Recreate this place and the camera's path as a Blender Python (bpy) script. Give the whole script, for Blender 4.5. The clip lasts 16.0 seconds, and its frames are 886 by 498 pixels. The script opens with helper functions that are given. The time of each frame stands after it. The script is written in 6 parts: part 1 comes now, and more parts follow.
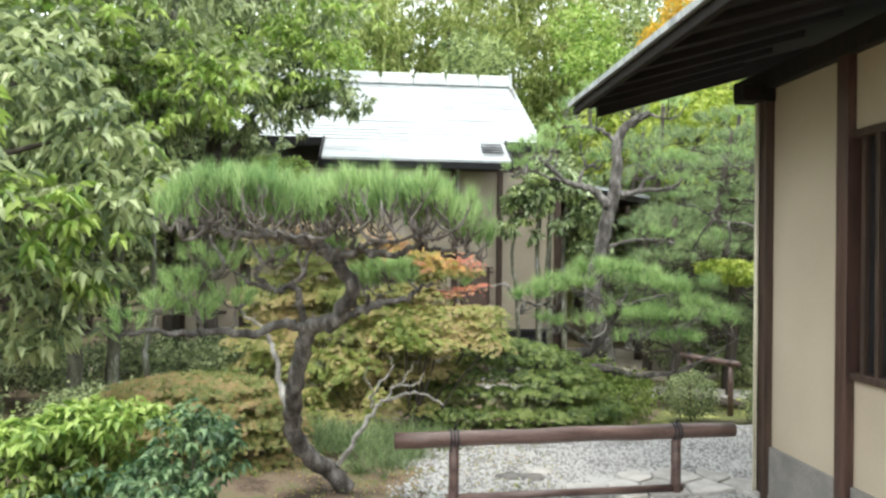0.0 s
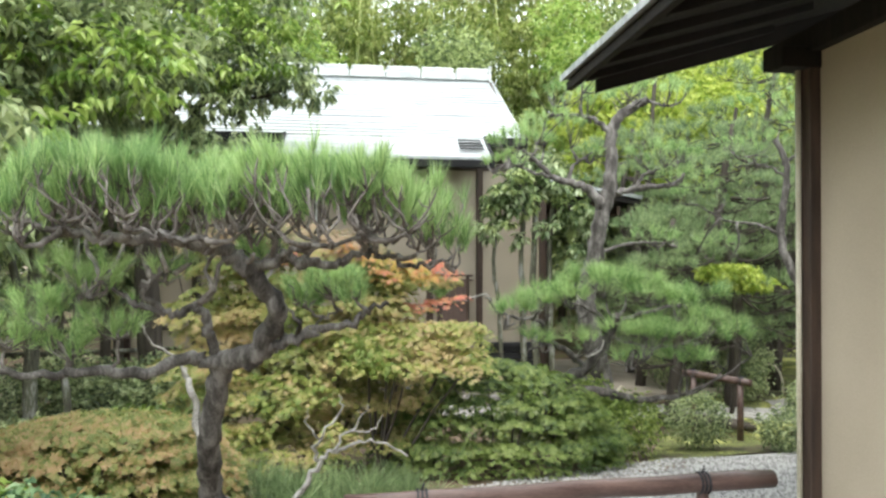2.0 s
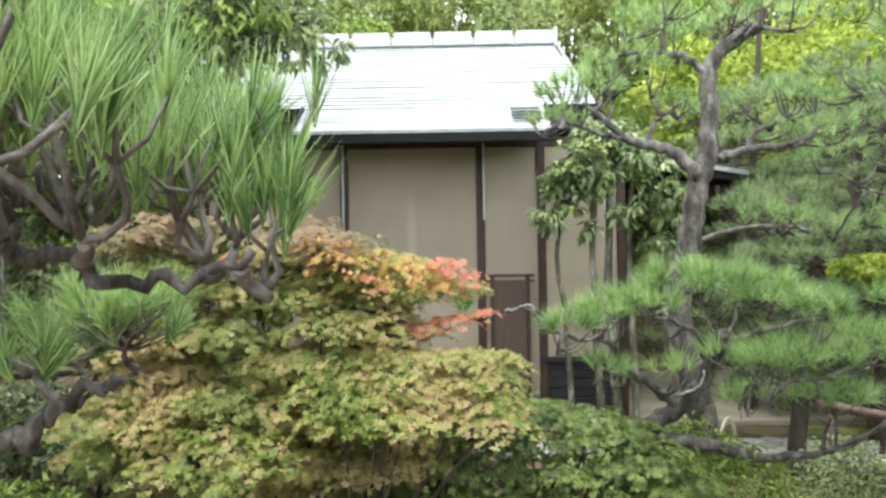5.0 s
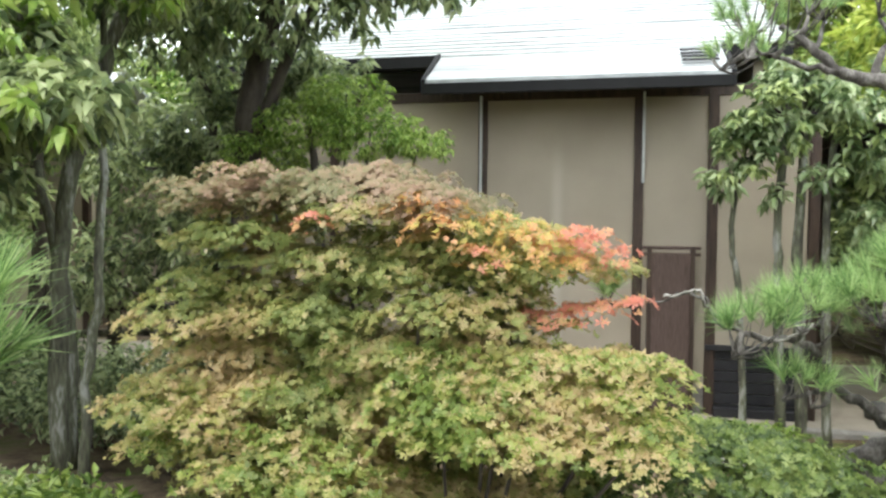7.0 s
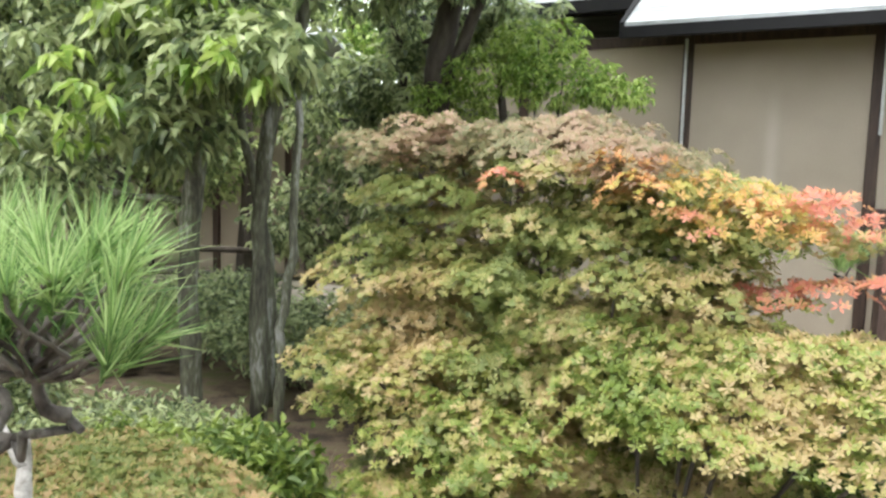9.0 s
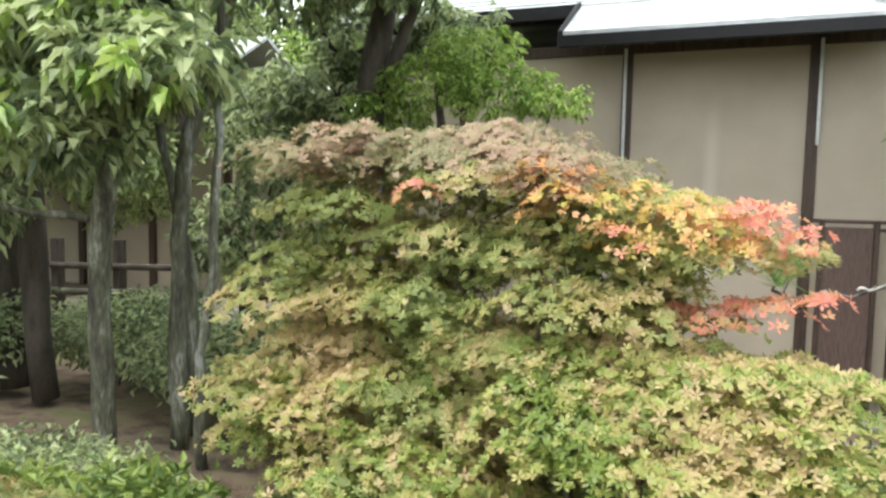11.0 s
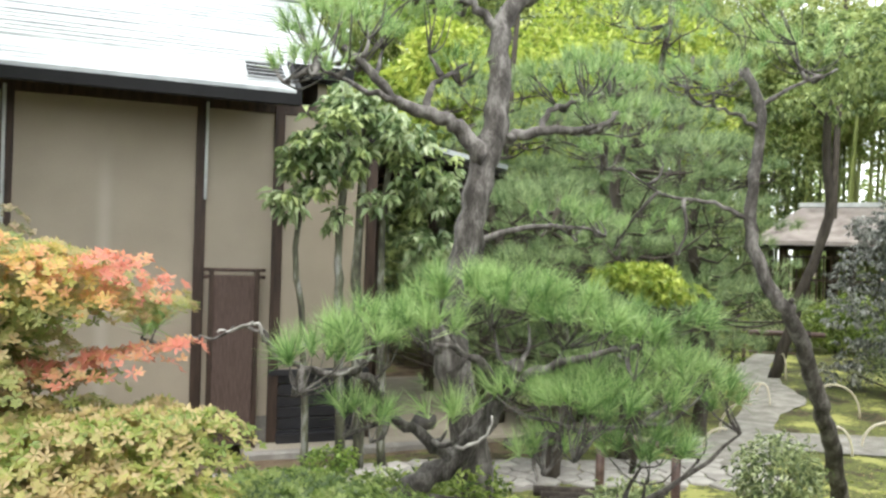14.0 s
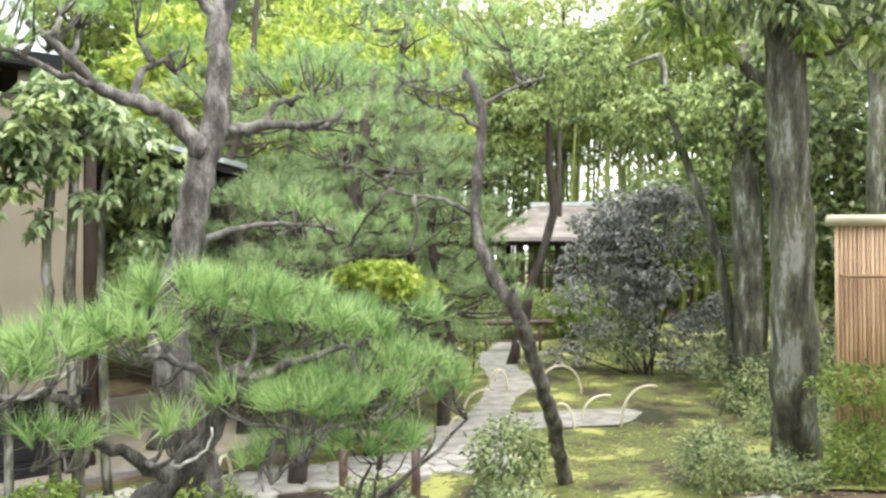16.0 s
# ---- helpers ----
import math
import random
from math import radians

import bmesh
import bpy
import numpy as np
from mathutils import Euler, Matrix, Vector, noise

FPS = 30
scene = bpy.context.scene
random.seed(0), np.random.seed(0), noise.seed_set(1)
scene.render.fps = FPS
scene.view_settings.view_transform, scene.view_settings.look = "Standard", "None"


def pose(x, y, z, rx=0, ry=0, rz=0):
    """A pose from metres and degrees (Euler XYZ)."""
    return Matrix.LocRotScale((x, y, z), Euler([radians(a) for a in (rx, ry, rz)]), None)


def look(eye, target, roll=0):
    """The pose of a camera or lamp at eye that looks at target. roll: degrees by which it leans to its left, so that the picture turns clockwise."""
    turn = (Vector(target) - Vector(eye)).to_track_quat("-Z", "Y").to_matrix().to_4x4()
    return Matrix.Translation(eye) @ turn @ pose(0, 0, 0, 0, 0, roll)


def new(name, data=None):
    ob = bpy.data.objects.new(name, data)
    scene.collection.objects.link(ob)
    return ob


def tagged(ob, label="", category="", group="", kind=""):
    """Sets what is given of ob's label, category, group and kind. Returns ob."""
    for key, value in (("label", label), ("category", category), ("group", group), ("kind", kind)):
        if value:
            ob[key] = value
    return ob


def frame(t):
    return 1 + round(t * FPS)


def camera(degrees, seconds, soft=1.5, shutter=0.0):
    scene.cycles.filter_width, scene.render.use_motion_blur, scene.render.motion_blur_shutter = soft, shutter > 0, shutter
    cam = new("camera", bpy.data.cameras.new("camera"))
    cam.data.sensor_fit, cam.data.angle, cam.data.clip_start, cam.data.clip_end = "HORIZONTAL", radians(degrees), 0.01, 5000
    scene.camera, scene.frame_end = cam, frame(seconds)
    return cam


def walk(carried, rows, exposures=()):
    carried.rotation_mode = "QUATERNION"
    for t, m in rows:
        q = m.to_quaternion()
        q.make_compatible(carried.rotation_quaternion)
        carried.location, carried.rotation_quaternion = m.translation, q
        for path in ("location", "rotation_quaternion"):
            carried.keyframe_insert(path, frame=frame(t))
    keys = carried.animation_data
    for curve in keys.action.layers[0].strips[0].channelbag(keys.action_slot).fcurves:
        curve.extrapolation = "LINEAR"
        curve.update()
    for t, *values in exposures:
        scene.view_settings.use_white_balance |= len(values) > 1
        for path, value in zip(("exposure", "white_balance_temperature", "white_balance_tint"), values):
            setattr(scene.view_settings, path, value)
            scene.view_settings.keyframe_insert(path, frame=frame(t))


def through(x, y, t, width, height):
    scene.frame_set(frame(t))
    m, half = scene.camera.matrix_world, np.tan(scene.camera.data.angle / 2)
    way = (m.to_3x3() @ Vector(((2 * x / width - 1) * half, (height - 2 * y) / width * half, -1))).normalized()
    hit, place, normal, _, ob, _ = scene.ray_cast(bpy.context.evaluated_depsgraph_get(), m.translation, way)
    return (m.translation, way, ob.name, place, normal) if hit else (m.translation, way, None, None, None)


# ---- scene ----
cam = camera(62.1, 16.0, soft=2.6)
PATH = [
    (0, (2.934, 2.244, 1.467), (3.103, 4.237, 1.485), 0.8),
    (0.5, (3.017, 2.465, 1.467), (3.189, 4.457, 1.495), 0.6),
    (1, (3.08, 2.672, 1.478), (3.258, 4.664, 1.506), 1.0),
    (1.5, (3.093, 2.9, 1.474), (3.287, 4.89, 1.51), 1.1),
    (2, (3.1, 3.193, 1.478), (3.32, 5.181, 1.513), 0.3),
    (2.5, (3.175, 3.491, 1.486), (3.371, 5.481, 1.524), -0.2),
    (3, (3.233, 3.797, 1.473), (3.399, 5.789, 1.52), -0.7),
    (3.2, (3.258, 3.93, 1.492), (3.421, 5.923, 1.535), -0.8),
    (5.5, (3.721, 5.148, 1.480), (3.597, 7.144, 1.495), -0.7),
    (6, (3.732, 5.400, 1.470), (3.501, 7.386, 1.431), -0.4),
    (6.5, (3.719, 5.631, 1.484), (3.433, 7.610, 1.424), 0.1),
    (7, (3.724, 5.774, 1.490), (3.290, 7.725, 1.424), 0.6),
    (7.5, (3.681, 5.840, 1.491), (3.087, 7.744, 1.339), 0.8),
    (8, (3.629, 5.831, 1.507), (2.881, 7.676, 1.322), 1.5),
    (8.5, (3.621, 5.893, 1.511), (2.725, 7.670, 1.304), 1.5),
    (11, (3.649, 6.248, 1.513), (2.864, 8.080, 1.344), 1.1),
    (11.5, (3.662, 6.222, 1.515), (3.225, 8.169, 1.379), 1.9),
    (12, (3.719, 6.262, 1.517), (3.554, 8.251, 1.390), 1.5),
    (12.5, (3.744, 6.262, 1.532), (3.835, 8.258, 1.451), 1.6),
    (13, (3.715, 6.183, 1.506), (4.030, 8.157, 1.459), 1.8),
    (13.5, (3.745, 6.187, 1.515), (4.189, 8.137, 1.496), 2.1),
    (14, (3.811, 6.215, 1.518), (4.495, 8.094, 1.523), 1.7),
    (14.5, (3.880, 6.235, 1.514), (4.768, 8.027, 1.520), 0.7),
    (15, (3.931, 6.248, 1.506), (4.996, 7.94, 1.525), 0.3),
    (15.5, (3.96, 6.221, 1.505), (5.126, 7.846, 1.523), -0.1),
    (16, (3.986, 6.233, 1.494), (5.234, 7.795, 1.516), -0.2),
]
walk(cam, [(t, look(eye, target, roll)) for t, eye, target, roll in PATH], [(0, 1.06, 6480, 7), (5, 1.1, 6450, 7), (7.2, 1.16, 6450, 7), (8.2, 1.32, 6480, 10), (11.5, 1.36, 6450, 9), (13, 1.1, 6480, 8), (14.5, 1.14, 6560, 8), (16, 1.48, 6560, 9)])

# ---- light ----
SUN_UP, SUN_TURN = radians(68), radians(200)
world = bpy.data.worlds.new("overcast_sky")
scene.world = world
world.use_nodes = True
wn = world.node_tree
wn.nodes.clear()
sky = wn.nodes.new("ShaderNodeTexSky")
sky.sky_type, sky.sun_disc, sky.sun_elevation, sky.sun_rotation = "NISHITA", False, SUN_UP, SUN_TURN
sky.dust_density = 4.0
cloud = wn.nodes.new("ShaderNodeMix")
cloud.data_type = "RGBA"
cloud.inputs[0].default_value = 0.75
cloud.inputs[7].default_value = (11.0, 11.4, 11.6, 1)
back = wn.nodes.new("ShaderNodeBackground")
back.inputs[1].default_value = 0.15
wout = wn.nodes.new("ShaderNodeOutputWorld")
wn.links.new(sky.outputs[0], cloud.inputs[6])
wn.links.new(cloud.outputs[2], back.inputs[0])
wn.links.new(back.outputs[0], wout.inputs[0])
sun = new("sun", bpy.data.lights.new("sun", "SUN"))
sun.data.energy, sun.data.angle, sun.data.color = 0.9, radians(24), (1.0, 0.96, 0.9)
sun.matrix_world = look((0, 0, 20), (20 * math.sin(SUN_TURN) * -0.4, 20 * math.cos(SUN_TURN) * -0.4, 0))


# ---- materials ----
def rgb(c):
    return (c[0], c[1], c[2], 1)


def material(name, colors, scale=8.0, fine=60.0, rough=0.7, bump=0.3, metal=0.0, grain=(1, 1, 1), leaf=0.0, random=0.0, spread=0.0):
    """Colours mixed by noise of two sizes; random shifts by piece or island, spread by a wide noise; leaf lets light through."""
    m = bpy.data.materials.new(name)
    m.use_nodes = True
    t = m.node_tree
    n, l = t.nodes, t.links
    p = n["Principled BSDF"]
    co = n.new("ShaderNodeTexCoord")
    mp = n.new("ShaderNodeMapping")
    mp.inputs["Scale"].default_value = grain
    geo = n.new("ShaderNodeNewGeometry")
    l.new(geo.outputs["Position"] if leaf else co.outputs["Object"], mp.inputs[0])
    a = n.new("ShaderNodeTexNoise")
    a.inputs["Scale"].default_value, a.inputs["Detail"].default_value = scale, 3
    b = n.new("ShaderNodeTexNoise")
    b.inputs["Scale"].default_value, b.inputs["Detail"].default_value = fine, 2
    l.new(mp.outputs[0], a.inputs[0])
    l.new(mp.outputs[0], b.inputs[0])
    add = n.new("ShaderNodeMath")
    add.operation = "MULTIPLY_ADD"
    add.inputs[1].default_value = 0.45
    l.new(b.outputs[0], add.inputs[0])
    l.new(a.outputs[0], add.inputs[2])
    last = add.outputs[0]
    shift = -0.22
    if random:
        r = n.new("ShaderNodeMath")
        r.operation = "MULTIPLY_ADD"
        r.inputs[1].default_value = random
        if leaf:
            l.new(geo.outputs["Random Per Island"], r.inputs[0])
        else:
            l.new(n.new("ShaderNodeObjectInfo").outputs["Random"], r.inputs[0])
        l.new(last, r.inputs[2])
        last = r.outputs[0]
        shift -= random / 2
    if spread:
        w = n.new("ShaderNodeTexNoise")
        w.inputs["Scale"].default_value = 1.3
        l.new(geo.outputs["Position"], w.inputs[0])
        r = n.new("ShaderNodeMath")
        r.operation = "MULTIPLY_ADD"
        r.inputs[1].default_value = spread
        l.new(w.outputs[0], r.inputs[0])
        l.new(last, r.inputs[2])
        last = r.outputs[0]
        shift -= spread / 2
    s = n.new("ShaderNodeMath")
    s.inputs[1].default_value = shift
    l.new(last, s.inputs[0])
    ramp = n.new("ShaderNodeValToRGB")
    e = ramp.color_ramp.elements
    k = len(colors)
    while len(e) < k:
        e.new(0.5)
    for i, c in enumerate(colors):
        e[i].position, e[i].color = 0.3 + 0.4 * i / max(1, k - 1), rgb(c)
    l.new(s.outputs[0], ramp.inputs[0])
    l.new(ramp.outputs[0], p.inputs["Base Color"])
    p.inputs["Roughness"].default_value, p.inputs["Metallic"].default_value = rough, metal
    if bump:
        bp = n.new("ShaderNodeBump")
        bp.inputs["Strength"].default_value, bp.inputs["Distance"].default_value = bump, 0.01
        l.new(add.outputs[0], bp.inputs["Height"])
        l.new(bp.outputs[0], p.inputs["Normal"])
    if leaf:
        tr = n.new("ShaderNodeBsdfTranslucent")
        mx = n.new("ShaderNodeMixShader")
        mx.inputs[0].default_value = leaf
        l.new(ramp.outputs[0], tr.inputs[0])
        l.new(p.outputs[0], mx.inputs[1])
        l.new(tr.outputs[0], mx.inputs[2])
        l.new(mx.outputs[0], n["Material Output"].inputs[0])
    return m


def leafy(name, colors, rough=0.45, random=0.5, spread=0.4, through=0.45):
    return material(name, colors, scale=3.0, fine=14.0, rough=rough, bump=0, leaf=through, random=random, spread=spread)


PLASTER = material("clay_plaster", [(0.38, 0.325, 0.255), (0.45, 0.39, 0.31)], 1.5, 90, 0.9, 0.15)
PLASTER_STREAK = PLASTER.copy()
PLASTER_STREAK.name = "clay_plaster_with_streak"


def add_streak(mat, x, wide, strength):
    """A faint pale vertical run mark down the plaster."""
    t = mat.node_tree
    n, l = t.nodes, t.links
    p = n["Principled BSDF"]
    old = p.inputs["Base Color"].links[0].from_socket
    xyz = n.new("ShaderNodeSeparateXYZ")
    l.new(n.new("ShaderNodeTexCoord").outputs["Object"], xyz.inputs[0])
    off = n.new("ShaderNodeMath")
    off.inputs[1].default_value = -x
    l.new(xyz.outputs[0], off.inputs[0])
    mag = n.new("ShaderNodeMath")
    mag.operation = "ABSOLUTE"
    l.new(off.outputs[0], mag.inputs[0])
    fall = n.new("ShaderNodeMapRange")
    fall.interpolation_type = "SMOOTHSTEP"
    fall.inputs[1].default_value, fall.inputs[2].default_value = wide, 0.0
    fall.inputs[3].default_value, fall.inputs[4].default_value = 0.0, strength
    l.new(mag.outputs[0], fall.inputs[0])
    high = n.new("ShaderNodeMapRange")
    high.interpolation_type = "SMOOTHSTEP"
    high.inputs[1].default_value, high.inputs[2].default_value = 2.75, 2.1
    l.new(xyz.outputs[2], high.inputs[0])
    both = n.new("ShaderNodeMath")
    both.operation = "MULTIPLY"
    l.new(fall.outputs[0], both.inputs[0])
    l.new(high.outputs[0], both.inputs[1])
    mix = n.new("ShaderNodeMix")
    mix.data_type = "RGBA"
    mix.inputs[7].default_value = (0.6, 0.56, 0.49, 1)
    l.new(both.outputs[0], mix.inputs[0])
    l.new(old, mix.inputs[6])
    l.new(mix.outputs[2], p.inputs["Base Color"])


add_streak(PLASTER_STREAK, -0.75, 0.085, 0.4)
PLASTER_NEAR = material("ochre_plaster", [(0.43, 0.36, 0.27), (0.5, 0.425, 0.325)], 1.5, 120, 0.9, 0.15)
PLINTH = material("grey_plinth", [(0.16, 0.15, 0.14), (0.27, 0.25, 0.23)], 4, 70, 0.9, 0.3)
DARKWOOD = material("dark_wood", [(0.03, 0.018, 0.013), (0.075, 0.045, 0.032)], 5, 80, 0.6, 0.3, grain=(6, 6, 0.6))
REDWOOD = material("red_brown_wood", [(0.045, 0.024, 0.018), (0.1, 0.052, 0.04)], 5, 80, 0.5, 0.25, grain=(6, 6, 0.6))
# Near-black wood tone with the deep shade under eaves put into the colour.
SOFFIT = material("shaded_soffit_boards", [(0.006, 0.005, 0.004), (0.017, 0.012, 0.01)], 4, 60, 0.95, 0.3, grain=(1, 8, 1))
RAILWOOD = material("rail_wood", [(0.06, 0.034, 0.03), (0.17, 0.11, 0.095)], 4, 50, 0.38, 0.3, grain=(0.6, 5, 5))
ROOF = material("grey_roof_shingle", [(0.27, 0.29, 0.295), (0.43, 0.455, 0.46), (0.54, 0.57, 0.565)], 2.5, 30, 0.5, 0.4, grain=(0.4, 7, 1))
ROOF_OLD = material("weathered_bark_roof", [(0.2, 0.17, 0.16), (0.36, 0.32, 0.3)], 3, 50, 0.8, 0.4)
TILE = material("silver_grey_tile", [(0.4, 0.42, 0.42), (0.6, 0.62, 0.61)], 6, 60, 0.4, 0.2, random=0.3)
FASCIA = material("black_fascia", [(0.002, 0.002, 0.003), (0.006, 0.006, 0.007)], 5, 60, 0.9, 0.2)
BLACKBOARD = material("plain_black", [(0.012, 0.012, 0.016), (0.035, 0.033, 0.038)], 5, 60, 0.6, 0.3)
SCREEN = material("brown_brushwood", [(0.07, 0.045, 0.038), (0.14, 0.095, 0.08)], 20, 120, 0.8, 0.5, grain=(8, 1, 0.5))
BAMBOO = material("pale_bamboo", [(0.55, 0.5, 0.38), (0.75, 0.7, 0.56)], 4, 50, 0.4, 0.15, random=0.35)
BAMBOO_TAN = material("tan_bamboo", [(0.35, 0.22, 0.13), (0.55, 0.38, 0.24)], 4, 50, 0.45, 0.15, grain=(4, 4, 0.5), random=0.4)
PETAL = material("white_petal", [(0.72, 0.7, 0.66), (0.82, 0.8, 0.78)], 20, 90, 0.6, 0.1)
CULM = leafy("green_culm", [(0.16, 0.2, 0.06), (0.3, 0.34, 0.1)], 0.4, 0.5, 0.3, 0.0)
STONE = material("paving_stone", [(0.29, 0.275, 0.255), (0.48, 0.46, 0.43)], 6, 70, 0.85, 0.5, random=0.4)
STONE_DARK = material("dark_stone", [(0.06, 0.06, 0.06), (0.16, 0.15, 0.14)], 6, 50, 0.85, 0.6, random=0.3)
EARTH = material("earth_terrace", [(0.34, 0.3, 0.24), (0.46, 0.41, 0.34)], 3, 80, 0.95, 0.3)
PATHGREY = material("trodden_grey_path", [(0.2, 0.19, 0.165), (0.38, 0.365, 0.335)], 6, 90, 0.95, 0.4)
GRAVEL = material("pale_gravel", [(0.26, 0.255, 0.25), (0.42, 0.415, 0.4)], 40, 200, 0.85, 0.5, random=0.5)
PEBBLE = leafy("gravel_pebble", [(0.19, 0.185, 0.18), (0.3, 0.295, 0.285), (0.43, 0.425, 0.41)], 0.85, 1.0, 0.0, 0.001)
# Dark ramp tones mix the moss's own mottling with shade lying on the lawn.
MOSS = material("moss_ground", [(0.03, 0.035, 0.012), (0.1, 0.075, 0.045), (0.08, 0.095, 0.028), (0.17, 0.19, 0.05), (0.07, 0.07, 0.03), (0.3, 0.32, 0.09), (0.36, 0.36, 0.12)], 2.3, 18, 0.95, 1.0, spread=0.9)
SOIL = material("brown_soil_ground", [(0.05, 0.038, 0.025), (0.13, 0.09, 0.06), (0.2, 0.15, 0.1), (0.13, 0.14, 0.05)], 4.5, 60, 0.95, 1.0, spread=0.5)
BARK = material("grey_pine_bark", [(0.03, 0.026, 0.022), (0.1, 0.09, 0.082), (0.24, 0.225, 0.21)], 9, 60, 0.9, 1.0, grain=(2, 2, 0.7))
BARK_DARK = material("brown_bark", [(0.035, 0.028, 0.022), (0.09, 0.075, 0.06)], 7, 60, 0.9, 0.9, grain=(2, 2, 0.5))
BARK_SMOOTH = material("mossy_grey_bark", [(0.03, 0.028, 0.022), (0.07, 0.067, 0.05), (0.12, 0.125, 0.08), (0.3, 0.3, 0.275)], 5, 30, 0.9, 1.0, grain=(2.2, 2.2, 0.5), spread=0.3)
BARK_TWIG = material("dark_pine_twig", [(0.06, 0.05, 0.044), (0.17, 0.15, 0.135), (0.3, 0.28, 0.26)], 14, 90, 0.9, 0.6)
LICHEN = material("pale_lichen_twig", [(0.15, 0.14, 0.12), (0.34, 0.325, 0.3), (0.55, 0.53, 0.5)], 12, 80, 0.9, 0.5)
NEEDLE = leafy("pine_needles", [(0.15, 0.27, 0.09), (0.34, 0.51, 0.19), (0.56, 0.71, 0.33)], 0.4, 0.6, 0.2)
NEEDLE_FAR = leafy("distant_pine_needles", [(0.13, 0.2, 0.09), (0.28, 0.38, 0.18), (0.43, 0.53, 0.27)], 0.5, 0.6, 0.3)
LEAF_OAK = leafy("broad_leaves", [(0.12, 0.165, 0.08), (0.3, 0.37, 0.17), (0.54, 0.61, 0.33)], 0.3, 0.6, 0.4)
LEAF_BRIGHT = leafy("bright_leaves", [(0.15, 0.26, 0.05), (0.32, 0.46, 0.1), (0.48, 0.6, 0.18)], 0.35, 0.5, 0.4)
LEAF_AZALEA = leafy("enkianthus_leaves", [(0.2, 0.25, 0.07), (0.31, 0.34, 0.105), (0.42, 0.39, 0.145), (0.5, 0.39, 0.2)], 0.5, 0.35, 0.6)
LEAF_YELLOW = leafy("yellow_green_leaves", [(0.2, 0.28, 0.06), (0.36, 0.42, 0.11), (0.5, 0.47, 0.17), (0.58, 0.46, 0.24)], 0.45, 0.5, 0.4)
LEAF_ORANGE = leafy("orange_leaves", [(0.42, 0.41, 0.1), (0.66, 0.46, 0.14), (0.7, 0.37, 0.18)], 0.45, 0.5, 0.3)
LEAF_RED = leafy("red_leaves", [(0.58, 0.4, 0.17), (0.68, 0.33, 0.19), (0.7, 0.27, 0.2)], 0.45, 0.5, 0.2)
LEAF_MAUVE = leafy("mauve_bronze_leaves", [(0.2, 0.2, 0.09), (0.33, 0.27, 0.145), (0.43, 0.3, 0.21)], 0.5, 0.5, 0.5)
LEAF_HEDGE = leafy("clipped_azalea_leaves", [(0.1, 0.165, 0.035), (0.25, 0.34, 0.075), (0.41, 0.5, 0.15)], 0.45, 0.5, 0.3)
LEAF_MOUND = leafy("clipped_mound_leaves", [(0.07, 0.12, 0.03), (0.18, 0.26, 0.06), (0.31, 0.38, 0.12)], 0.45, 0.5, 0.3)
LEAF_BROWNTOP = leafy("rusty_mound_leaves", [(0.15, 0.2, 0.05), (0.32, 0.33, 0.11), (0.46, 0.32, 0.16)], 0.5, 0.5, 0.5)
LEAF_BLUE = leafy("blue_green_leaves", [(0.05, 0.11, 0.05), (0.13, 0.23, 0.11), (0.28, 0.4, 0.2)], 0.4, 0.6, 0.3)
LEAF_GLOSSY = leafy("glossy_pale_leaves", [(0.12, 0.18, 0.08), (0.3, 0.4, 0.19), (0.54, 0.62, 0.38)], 0.25, 0.6, 0.3)
LEAF_GREY = leafy("grey_green_leaves", [(0.17, 0.18, 0.16), (0.38, 0.39, 0.365), (0.66, 0.66, 0.64)], 0.25, 0.6, 0.2)
LEAF_FAR = leafy("far_leaves", [(0.11, 0.16, 0.06), (0.27, 0.35, 0.13), (0.46, 0.54, 0.23)], 0.5, 0.6, 0.6)
LEAF_BAMBOO = leafy("bamboo_leaves", [(0.2, 0.28, 0.07), (0.38, 0.46, 0.13), (0.55, 0.6, 0.24)], 0.45, 0.6, 0.4)
LEAF_MAPLE = leafy("maple_leaves", [(0.22, 0.32, 0.05), (0.42, 0.52, 0.09), (0.6, 0.66, 0.17)], 0.45, 0.5, 0.4, 0.45)
LEAF_AMBER = leafy("amber_leaves", [(0.5, 0.35, 0.04), (0.75, 0.5, 0.07)], 0.45, 0.5, 0.3, 0.45)


# ---- tools ----
def part(name, bm, mat, parent=None, label="", smooth=False):
    me = bpy.data.meshes.new(name)
    if smooth:
        for f in bm.faces:
            f.smooth = True
    bm.to_mesh(me)
    bm.free()
    me.materials.append(mat)
    ob = new(name, me)
    ob.parent = parent
    return tagged(ob, label)


def thing(name, at, label, category, group="", kind=""):
    ob = new(name)
    ob.location = at
    ob.empty_display_size = 0.1
    return tagged(ob, label, category, group, kind)


def local(parent, points):
    o = parent.location if parent else Vector((0, 0, 0))
    return [Vector(p) - o for p in points]


def box_bm(bm, x0, x1, y0, y1, z0, z1, bevel=0.0, turn=None):
    m = Matrix.LocRotScale(((x0 + x1) / 2, (y0 + y1) / 2, (z0 + z1) / 2), None, (x1 - x0, y1 - y0, z1 - z0))
    if turn is not None:
        m = turn @ m
    r = bmesh.ops.create_cube(bm, size=1, matrix=m)
    if bevel:
        edges = list({e for v in r["verts"] for e in v.link_edges})
        bmesh.ops.bevel(bm, geom=edges, offset=bevel, segments=1, affect="EDGES")


def box(name, x0, x1, y0, y1, z0, z1, mat, parent=None, label="", bevel=0.004):
    bm = bmesh.new()
    o = parent.location if parent else Vector((0, 0, 0))
    box_bm(bm, x0 - o.x, x1 - o.x, y0 - o.y, y1 - o.y, z0 - o.z, z1 - o.z, bevel)
    return part(name, bm, mat, parent, label)


